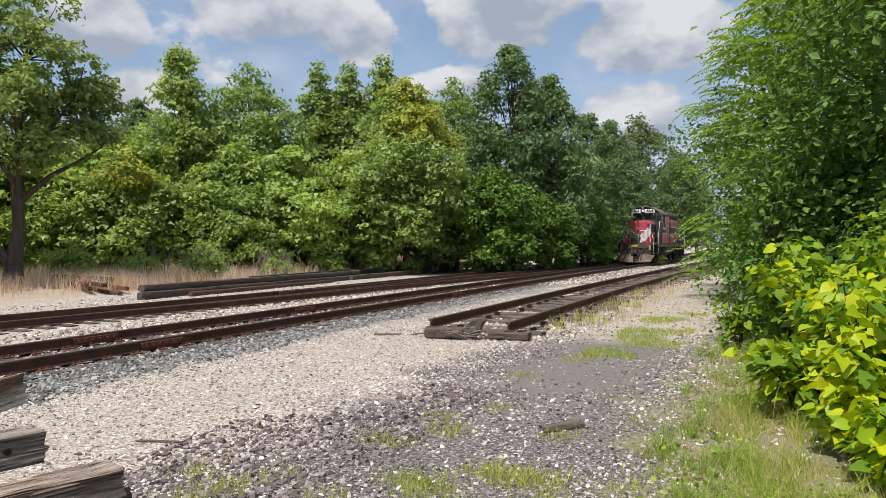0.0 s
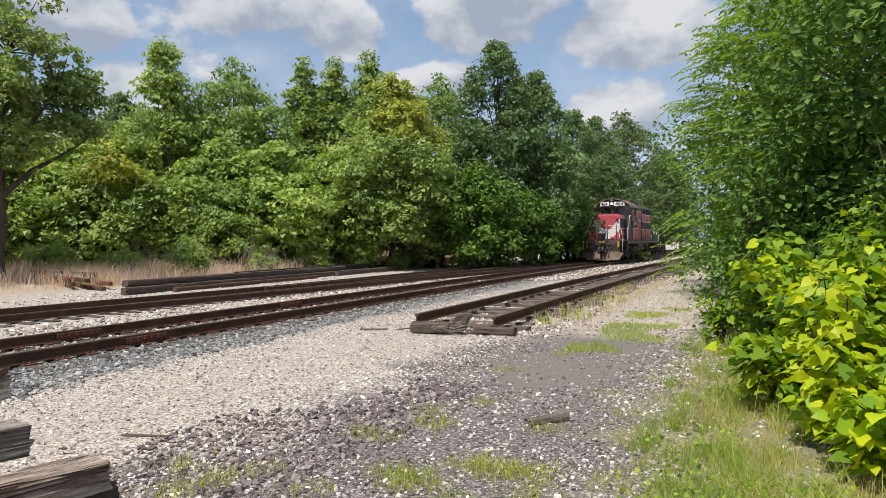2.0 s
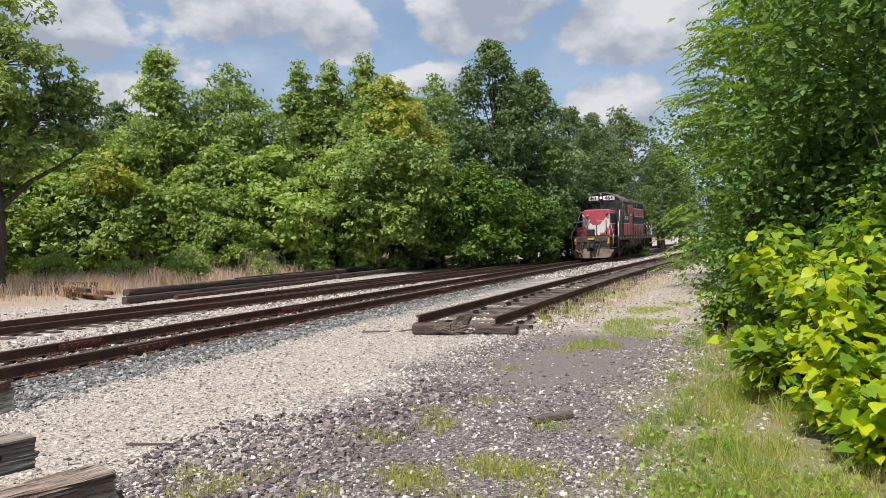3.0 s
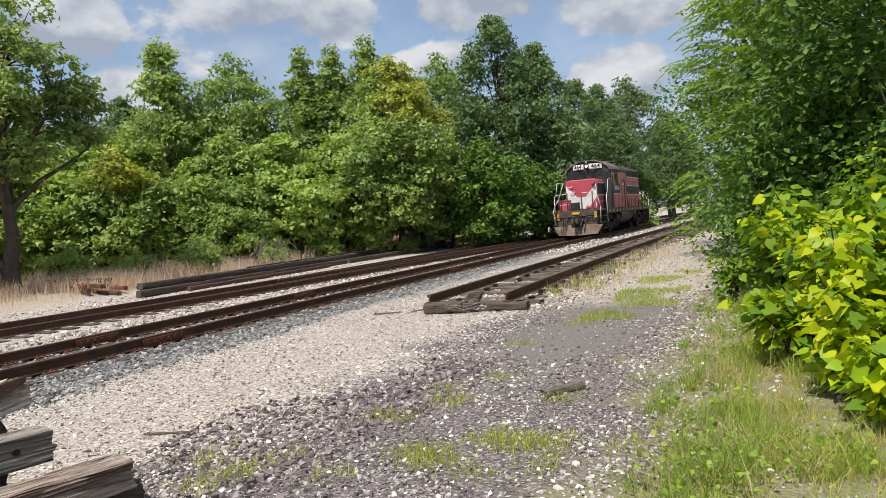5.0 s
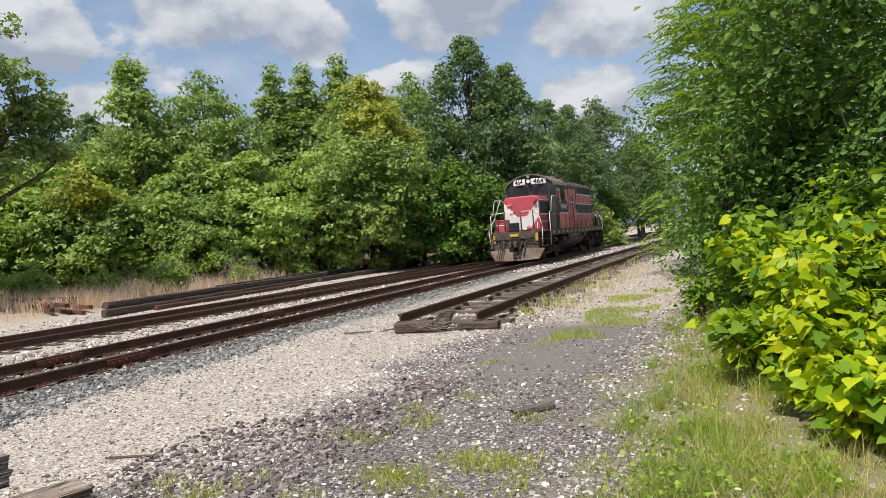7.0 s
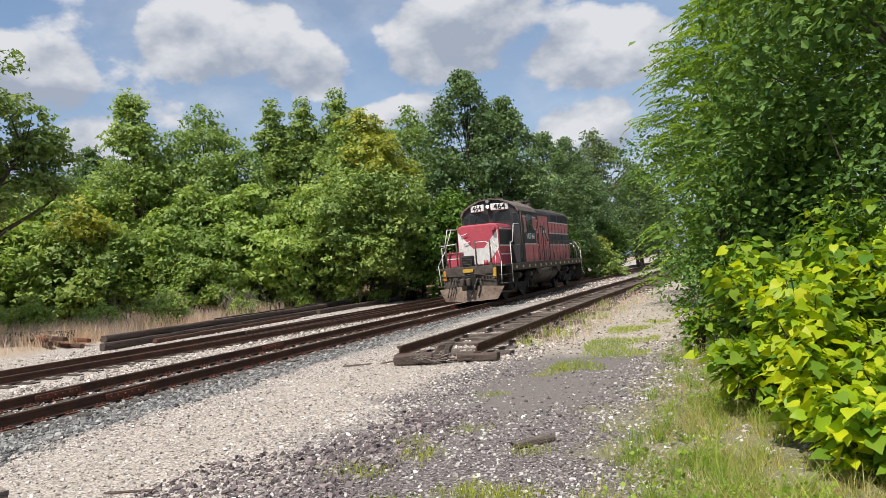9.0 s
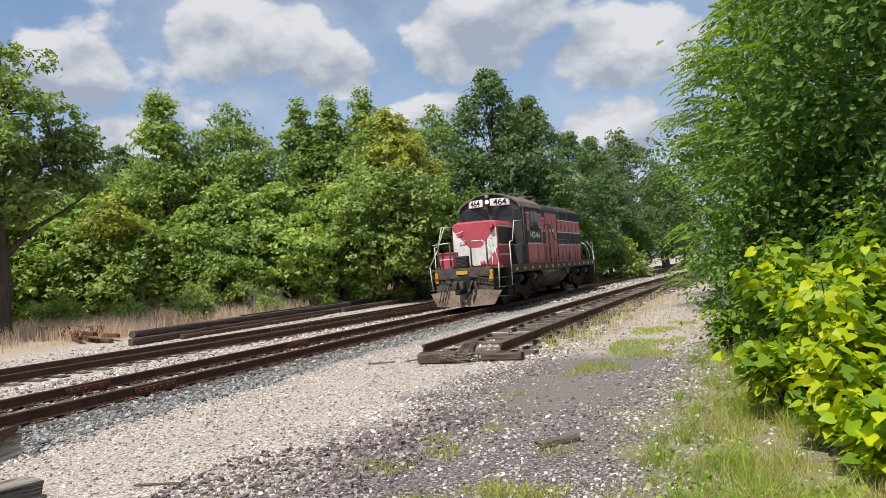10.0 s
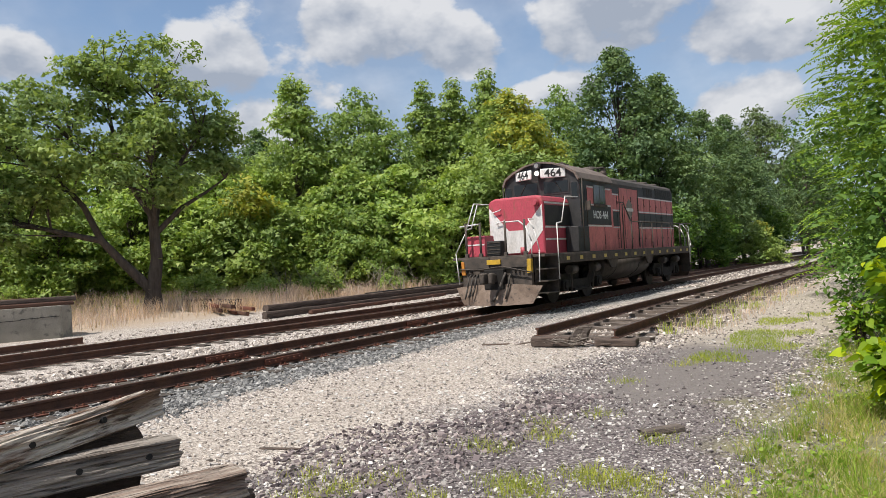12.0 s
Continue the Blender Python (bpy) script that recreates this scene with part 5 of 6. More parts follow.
        shield = poly_plate("emblem", EMBLEM, hood, [(-9.18, s * 0.955, 3.42), (-9.52, s * 0.955, 3.20), (-9.52, s * 0.955, 2.86), (-9.18, s * 0.955, 2.52), (-8.84, s * 0.955, 2.86), (-8.84, s * 0.955, 3.20)], (0, s * 0.006, 0), "faded shield-shaped emblem")
        slab("emblem_bar", PAINT_WHITE, shield, -9.62, -8.74, *sorted((s * 0.955, s * 0.966)), 2.94, 3.06)
        bm = bmesh.new()
        pipe(bm, [(-6.35, s * 1.46, 3.16), (-7.0, s * 1.46, 3.16), (-7.8, s * 1.46, 2.5), (-15.6, s * 1.46, 2.5), (-16.2, s * 1.46, 2.5)], 0.02)
        part("walkway_handrail", bm, FRAME_DIRT, L)
        for x in (-6.9, -7.8, -9.0, -10.3, -11.6, -12.9, -14.2, -15.5):
            bm = bmesh.new()
            rod(bm, (x, s * 1.46, 1.4), (x, s * 1.46, 2.5 if x < -7.5 else 3.1), 0.022, seg=7)
            part("rail_stanchion", bm, FRAME_DIRT, L)
    bm = bmesh.new()
    box(bm, -7.0, -6.3, -0.5, 0.5, 4.2, 4.36, 0.05)
    rod(bm, (-6.4, 0.5, 4.2), (-6.4, 0.5, 4.48), 0.17, 0.2, seg=14)
    part("exhaust_stack", bm, ROOF_GRIME, hood)
    bell = new("bell_bracket")
    bell.parent = hood
    bm = bmesh.new()
    rod(bm, (-6.5, 0.78, 4.08), (-6.5, 0.78, 4.42), 0.045, seg=8)
    box(bm, -6.66, -6.4, 0.70, 1.02, 4.40, 4.45, 0.01)
    part("bracket", bm, ROOF_GRIME, bell)
    bm = bmesh.new()
    rod(bm, (-6.55, 0.95, 4.16), (-6.55, 0.95, 4.40), 0.15, 0.06, seg=16)
    part("bell", bm, CAB_ROOF, bell)
    for x in (-11.6, -13.0, -14.4):
        bm = bmesh.new()
        rod(bm, (x, 0, 4.2), (x, 0, 4.33), 0.52, 0.5, seg=24)
        part("radiator_fan", bm, ROOF_GRIME, hood)


build_loco()

# ---- loose things in the yard ----
def lumber(name, length, w, h, end, away, material, label, seed, tilt=0.0, roll=0.0, holes=(), group="", rough=0.012, category="timber", k=5, groove=0.0, splinter=0.0):
    """A worn beam whose near end stands at `end` and which runs along `away`; holes: metres from that end, on its side face."""
    d = Vector(away).normalized()
    t = thing(name, Matrix.Translation(end) @ Matrix.Rotation(math.atan2(d.y, d.x), 4, "Z") @ Matrix.Rotation(radians(-tilt), 4, "Y") @ Matrix.Rotation(radians(roll), 4, "X"))
    tagged(t, label, category, group)
    bm = bmesh.new()
    n = max(4, int(length / (0.05 if groove else 0.12)))
    ring = []
    sec = []
    for i in range(k):
        sec.append((-w / 2 + w * i / (k - 1), -h / 2))
    for i in range(1, k):
        sec.append((w / 2, -h / 2 + h * i / (k - 1)))
    for i in range(1, k):
        sec.append((w / 2 - w * i / (k - 1), h / 2))
    for i in range(1, k - 1):
        sec.append((-w / 2, h / 2 - h * i / (k - 1)))
    for j in range(n + 1):
        x = length * j / n
        row = []
        for i, (y, z) in enumerate(sec):
            q = Vector((x * 0.9, y * 14, z * 14 + seed * 7.7))
            wob = noise.noise(q) * rough + 0.5 * rough * noise.noise(q * 2.3)
            if groove:
                along = x * 0.55 + 0.16 * noise.noise((x * 3, i * 0.12, seed))
                c = min(abs(noise.noise((along, i * 0.36, seed * 3.1))) / 0.10, abs(noise.noise((along * 1.7 + 9, i * 0.75, seed * 1.7))) / 0.13)
                deep = groove * max(0, 1 - c) + 0.004 * (noise.noise((x * 2.5, i * 1.9, seed)) + 0.3)
                y, z = (y * (1 - 2 * deep / w), z) if abs(abs(y) - w / 2) < 1e-6 else (y, z * (1 - 2 * deep / h))
            cr = 0.9 if i % (k - 1) == 0 else 1.0
            xx = x + (noise.noise((y * 20, z * 20, seed)) * 0.04 if j in (0, n) else 0) - (splinter * max(0, noise.noise((y * 30, z * 12, seed + 5))) if j == n or j == 0 else 0) * (1 if j else -1)
            row.append(bm.verts.new((xx, y * cr + wob, z * cr + wob)))
        ring.append(row)
    m = len(sec)
    for j in range(n):
        for i in range(m):
            bm.faces.new((ring[j][i], ring[j][(i + 1) % m], ring[j + 1][(i + 1) % m], ring[j + 1][i]))
    bm.faces.new(ring[0][::-1]), bm.faces.new(ring[-1])
    bmesh.ops.recalc_face_normals(bm, faces=bm.faces)
    part("beam", bm, material, t)
    for x, s in holes:
        bm = bmesh.new()
        rod(bm, (x, s * (w / 2 - 0.03), 0.01), (x, s * (w / 2 + 0.003), 0.01), 0.021, seg=12)
        part("bolt_hole", bm, GRILLE, t, "dark bolt hole")
    return t


def build_timber_stack():
    g = "timbers of the stack"
    lumber("railroad_tie", 2.6, 0.24, 0.20, (-3.06, 4.80, 0.70), (-0.18, -1.0, 0), FLAKED_WOOD, "split grey weathered railroad tie on top of a stack", 1, -3, 8, ((0.55, 1), (1.1, 1)), g, 0.022, k=21, groove=0.028, splinter=0.14)
    lumber("railroad_tie", 2.6, 0.24, 0.20, (-2.70, 4.48, 0.435), (-0.55, -0.84, 0), OLD_WOOD, "grey weathered railroad tie with bolt holes", 2, 1.0, 2, ((0.22, 1), (0.66, 1), (1.2, 1)), g, 0.008, k=21, groove=0.02, splinter=0.02)
    lumber("railroad_tie", 2.6, 0.24, 0.19, (-2.20, 4.45, 0.235), (-0.60, -0.80, 0), BROWN_WOOD, "brown and grey weathered railroad tie low in a stack", 3, 0, -3, (), g, 0.01, k=21, groove=0.022, splinter=0.03)
    lumber("railroad_tie", 2.6, 0.22, 0.14, (-2.22, 4.60, 0.07), (-0.60, -0.80, 0), CREOSOTE, "dark rotten railroad tie on the gravel", 4, 0, 0, (), g, 0.02, k=9, groove=0.015)
    # next three ties: dark wood colour stands in for shade within the stack
    lumber("railroad_tie", 2.6, 0.24, 0.20, (-3.18, 4.72, 0.47), (-0.42, -0.9, 0), CREOSOTE, "railroad tie inside a stack, coloured dark for shade", 5, 0, 0, (), g)
    lumber("railroad_tie", 2.6, 0.24, 0.22, (-2.95, 4.42, 0.20), (-0.58, -0.82, 0), CREOSOTE, "railroad tie inside a stack, coloured dark for shade", 6, 0, 0, (), g)
    lumber("railroad_tie", 2.6, 0.24, 0.36, (-3.42, 4.75, 0.18), (-0.5, -0.87, 0), CREOSOTE, "railroad tie at the foot of a stack, coloured dark for shade", 7, 0, 0, (), g)
    lumber("plank", 0.42, 0.11, 0.045, (0.56, 6.53, 0.03), (0.32, 0.20, 0), TIE_OLD, "short broken grey plank lying on the cinders", 8, 0, 0, (), "", 0.012, "plank")
    lumber("stick", 0.42, 0.022, 0.016, (-2.86, 6.16, 0.012), (1, -0.1, 0), CREOSOTE, "thin dark stick lying on the gravel", 9, 0, 0, (), "", 0.012, "stick")
    p = place(-10.9, 2.95)
    lumber("stick", 0.45, 0.03, 0.02, (p.x, p.y, 0.0), (1, 0.1, 0), CREOSOTE, "thin dark stick lying beside the ballast", 10, 0, 0, (), "", 0.012, "stick")
    p = place(-14.3, 3.3)
    lumber("stick", 0.5, 0.03, 0.02, (p.x, p.y, 0.02), (1, 0.05, 0), CREOSOTE, "thin dark stick beside the rotten timber", 12, 0, 0, (), "", 0.012, "stick")


def build_stacks():
    rnd = random.Random(8)
    d = (ALONG.x, ALONG.y, 0)
    for i, (a, r, z, n, w, h, m) in enumerate(((-8.9, -8.0, 0.12, 13, 0.22, 0.24, CREOSOTE), (-8.4, -8.35, 0.12, 14, 0.22, 0.24, CREOSOTE), (-8.7, -8.15, 0.35, 14, 0.24, 0.2, CREOSOTE), (-7.2, -7.55, 0.07, 9, 0.18, 0.14, RUST), (-3.0, -8.4, 0.38, 11, 0.2, 0.2, UNDER), (4.0, -8.2, 0.12, 12, 0.22, 0.22, CREOSOTE))):
        p = place(a, r, z + ground_z(*place(a, r).xy))
        lumber("long_beam", n, w, h, p, (d[0] - 0.035, d[1], 0), m, "long dark creosoted beam in a trackside pile", 20 + i, 0, 0, (), "beams of the long pile", 0.02)
    for i in range(6):
        a, r = -7.6 + rnd.uniform(-0.4, 0.4), -10.0 - i * 0.32
        p = place(a, r, 0.07 + 0.13 * (i % 3) + ground_z(*place(a, r).xy))
        lumber("rusty_beam", 9, 0.14, 0.13, p, (-0.55 + 0.03 * i, 0.6, 0), RUST_RED if i % 2 else RUST, "rust-red steel beam lying in dry grass", 40 + i, 0, 0, (), "rusty beams in the grass", 0.004, "beam")
    p = place(-6.2, -12.2, 0.3)
    lumber("long_beam", 5, 0.22, 0.36, (p.x, p.y, 0.35), (-0.75, 0.55, 0), UNDER, "dark grey beam end in dry grass", 50, 0, 0, (), "", 0.01)
    for i in range(7):
        a, r = 12 + i * 0.9, -12.4 + i * 0.35
        p = place(a, r)
        lumber("rusty_beam", 11, 0.2, 0.16, (p.x, p.y, ground_z(p.x, p.y) + 0.08 + 0.16 * (i % 2)), (d[0] + 0.02 * (i - 3), d[1], 0), (RUST_RED, RUST, CREOSOTE)[i % 3], "rusty steel beam piled before the woods", 60 + i, 0, 0, (), "rusty beams before the woods", 0.006, "beam")
    ob = new("loose_rail", rail_mesh("loose_rail", lambda a: -7.75, -34, -15.4, 0.17))
    tagged(ob, "loose rusty rail lying on the gravel", "rail")


def build_concrete():
    t = thing("concrete_block", Matrix.Translation((-14.4, 18.75, 0.0)) @ Matrix.Rotation(math.atan2(-0.76, -0.65), 4, "Z"))
    tagged(t, "old stained concrete block with a chamfered end", "concrete block")
    bm = bmesh.new()
    pts = [(0.35, 0), (9, 0), (9, 1.4), (0, 1.4), (0, 0.35)]
    a = [bm.verts.new((x, -y, -0.1)) for x, y in pts]
    b = [bm.verts.new((x, -y, 0.92)) for x, y in pts]
    bm.faces.new(a), bm.faces.new(b)
    for i in range(5):
        bm.faces.new((a[i], a[(i + 1) % 5], b[(i + 1) % 5], b[i]))
    bmesh.ops.recalc_face_normals(bm, faces=bm.faces)
    bmesh.ops.bevel(bm, geom=list(bm.edges), offset=0.03, segments=2, affect="EDGES")
    part("block", bm, CONCRETE, t)
    bm = bmesh.new()
    for i in range(18):
        x = 0.4 + i * 0.48
        box(bm, x, x + 0.5, -0.012, 0.012, 0.62 + 0.04 * noise.noise((x, 3, 1)) - 0.015 * i, 0.635 + 0.04 * noise.noise((x, 3, 1)) - 0.015 * i)
    part("crack", bm, GRILLE, t, "dark open crack")
    d = (-0.65, -0.76, 0)
    for i, (x, off, z, m, w, h) in enumerate(((0.1, -0.35, 0.975, RUST, 0.16, 0.11), (0.5, -0.75, 0.975, RUST_RED, 0.18, 0.11), (0.0, -0.55, 1.1, CREOSOTE, 0.2, 0.14), (0.9, -0.9, 1.1, RUST_RED, 0.22, 0.14))):
        q = t.matrix_world @ Vector((x - 0.15, off, z))
        lumber("rusty_beam", 6, w, h, q, d, m, "rusty steel beam lying on a concrete block", 80 + i, 0, 0, (), "beams on the concrete block", 0.004, "beam")


# ---- stones ----
STONE_BALLAST = stone_mat("ballast_stone", (0.085, 0.083, 0.082), (0.21, 0.205, 0.20), (0.42, 0.405, 0.385))
STONE_PALE = stone_mat("pale_gravel_stone", (0.12, 0.10, 0.088), (0.40, 0.345, 0.30), (0.74, 0.66, 0.595))
STONE_CINDER = stone_mat("cinder_stone", (0.07, 0.058, 0.060), (0.19, 0.158, 0.155), (0.52, 0.48, 0.45))
STONE_PURPLE = stone_mat("purple_slag_stone", (0.085, 0.068, 0.070), (0.16, 0.126, 0.128), (0.34, 0.28, 0.265))
STONE_WHITE = stone_mat("white_limestone", (0.30, 0.27, 0.25), (0.48, 0.445, 0.415), (0.74, 0.71, 0.67))


def stones(name, spots, lo, hi, material, label, seed, flat=0.75):
    """Broken stones lying on the ground, each a jittered block."""
    rng = np.random.default_rng(seed)
    n = len(spots)
    cube = np.array([(x, y, z) for z in (-1, 1) for y in (-1, 1) for x in (-1, 1)], float) * 0.5
    quads = np.array([(4, 5, 7, 6), (0, 1, 5, 4), (2, 6, 7, 3), (0, 4, 6, 2), (1, 3, 7, 5)])
    s = lo + (hi - lo) * rng.uniform(0, 1, (n, 1, 1)) ** 2
    v = cube[None] * rng.uniform(0.55, 1.2, (n, 1, 3)) * s + rng.normal(0, 0.16, (n, 8, 3)) * s
    v[:, :, 2] *= flat
    w = rng.uniform(0, 6.28, n)
    u = rng.uniform(-0.7, 0.7, n)
    c, sn, cu, su = np.cos(w)[:, None], np.sin(w)[:, None], np.cos(u)[:, None], np.sin(u)[:, None]
    x, y, z = v[..., 0] * cu - v[..., 2] * su, v[..., 1], v[..., 0] * su + v[..., 2] * cu
    v = np.stack([x * c - y * sn, x * sn + y * c, z], -1) + np.array(spots)[:, None, :] + np.array([0, 0, 0.15]) * s
    f = (quads[None] + (np.arange(n) * 8)[:, None, None]).reshape(-1, 4)
    ob = new(name, arrays_mesh(name, v.reshape(-1, 3), f, [material]))
    tagged(ob, label, "stones", kind="stuff")


def scatter(n, a0, a1, r0, r1, seed, near=1.6, keep=None):
    rng = np.random.default_rng(seed)
    out = []
    while len(out) < n:
        a = a0 + (a1 - a0) * rng.uniform() ** near
        r = rng.uniform(r0, r1)
        if keep and rng.uniform() > keep(a, r):
            continue
        p = place(a, r)
        out.append((p.x, p.y, ground_z(p.x, p.y)))
    return out


def edge(a, r, centre, wide):
    q = noise.noise((a * 0.5, r * 0.5, 3.0)) * 0.8
    return 1.0 if abs(r + q - centre) < wide else 0.12


def build_stones():
    stones("ballast", scatter(17000, -25, 6, 0.85, 3.3, 1, 1.7, lambda a, r: step(3.0 - 0.05 * (a + 22) + 0.5 * noise.noise((a * 0.7, 2, 0)) - r, 0, 0.7)), 0.016, 0.055, STONE_BALLAST, "grey crushed ballast stones beside the rail", 1)
    stones("ballast", scatter(4200, 4, 30, 0.85, 3.6, 25, 1.4), 0.03, 0.085, STONE_PALE, "pale crushed stones between the line and the siding", 25)
    stones("ballast", scatter(5000, -25, 4, -0.72, 0.72, 2, 1.6), 0.02, 0.06, STONE_PALE, "pale crushed stones between the rails", 2)
    stones("ballast", scatter(5200, -25, 6, -3.4, -0.8, 3, 1.5), 0.025, 0.075, STONE_PALE, "pale crushed stones between two tracks", 3)
    stones("gravel", scatter(13500, -24.5, -5, 2.4, 6.6, 4, 1.8, lambda a, r: 0.5 + 0.5 * step(abs(r - 4.3), 0.4, 1.4)), 0.009, 0.030, STONE_PALE, "pale loose gravel", 4)
    stones("cinders", scatter(11500, -24.5, -12, 5.8, 9.6, 5, 1.5, lambda a, r: (0.25 + 0.75 * step(noise.noise((a * 0.6, r * 0.9, 7)), -0.2, 0.3)) * (1 - 0.65 * step(a, -18.6, -17) * step(0.9 - abs(r - 7.7), 0, 0.4))), 0.009, 0.031, STONE_CINDER, "dark cinders mixed with white stones", 5)
    open_ = lambda a, r: 1 - 0.9 * step(a, -19.2, -18) * step(-a, 13.4, 14.4) * step(0.95 - abs(r - 7.75), 0, 0.35)
    stones("slag", scatter(2400, -23.5, -18.2, 5.3, 8.0, 21, 1.1, lambda a, r: step(noise.noise((a * 0.5, r * 0.8, 12)) + 0.55 - 0.75 * abs(r - 6.25 - 0.15 * (a + 21)), 0, 0.35)), 0.012, 0.05, STONE_PURPLE, "dark purple-brown slag lumps", 21)
    stones("limestone", scatter(5600, -24.5, -13, 5.6, 9.3, 22, 1.5, lambda a, r: open_(a, r) * (0.2 + 0.8 * step(noise.noise((a * 0.7, r * 1.0, 15)), -0.25, 0.25))), 0.010, 0.036, STONE_WHITE, "flat white stones strewn over the cinders", 22, 0.45)
    stones("limestone", scatter(1500, -24.5, -12, 8.6, 10.2, 23, 1.4), 0.010, 0.036, STONE_WHITE, "white stones in the grassy verge", 23, 0.5)
    stones("limestone", scatter(5000, -24.5, -6, 2.6, 6.4, 24, 1.6), 0.012, 0.042, STONE_WHITE, "white chips in the pale gravel", 24, 0.5)
    stones("gravel", scatter(2200, -24, -10, 8.6, 10.6, 8, 1.3), 0.010, 0.035, STONE_PALE, "pale stones in the grassy verge", 8)
    stones("gravel", scatter(3500, -12.5, 10, 6.4, 9.0, 9, 1.3), 0.012, 0.04, STONE_PALE, "pale stones on the dusty path", 9)
    stones("gravel", scatter(4800, -14, 12, 3.6, 6.8, 6, 1.4), 0.02, 0.06, STONE_PALE, "pale gravel about the disused siding", 6)
    stones("gravel", scatter(2800, -24, 4, -9.5, -5.6, 7, 1.2), 0.02, 0.06, STONE_PALE, "pale gravel beyond the tracks", 7)


# ---- grass and weeds ----
PALE_GRASS = leaf_mat("pale_grass", (0.22, 0.31, 0.04), (0.42, 0.48, 0.09), 0.3)
GRASS_DEEP = leaf_mat("deep_green_grass", (0.12, 0.23, 0.02), (0.31, 0.41, 0.06), 0.32, 0.5, 0)
STRAW = leaf_mat("straw", (0.30, 0.27, 0.10), (0.55, 0.48, 0.24), 0.25, 0.6, 0)


def blades(name, roots, h0, h1, width, material, label, seed, lean=0.35, category="grass"):
    rng = np.random.default_rng(seed)
    n = len(roots)
    roots = np.array(roots)
    h = rng.uniform(h0, h1, n) * rng.uniform(0.6, 1.0, n)
    w = rng.uniform(0, 6.28, n)
    side = np.stack([np.cos(w), np.sin(w), 0 * w], 1) * (width * rng.uniform(0.6, 1.3, n))[:, None] * 0.5
    b = rng.normal(0, lean, (n, 2)) * h[:, None]
    mid = roots + np.stack([b[:, 0] * 0.3, b[:, 1] * 0.3, h * 0.55], 1)
    tip = roots + np.stack([b[:, 0], b[:, 1], h], 1)
    v = np.stack([roots - side, roots + side, mid + side * 0.8, mid - side * 0.8, tip + side * 0.12, tip - side * 0.12], 1).reshape(-1, 3)
    i = (np.arange(n) * 6)[:, None]
    f = np.concatenate([i + np.array([0, 1, 2, 3]), i + np.array([3, 2, 4, 5])], 1).reshape(-1, 4)
    ob = new(name, arrays_mesh(name, v, f, [material]))
    tagged(ob, label, category, kind="stuff")


def tufts(centres, per, spread, seed):
    rng = np.random.default_rng(seed)
    out = []
    for x, y in centres:
        for _ in range(per):
            px, py = x + rng.normal(0, spread), y + rng.normal(0, spread)
            out.append((px, py, ground_z(px, py) - 0.01))
    return out


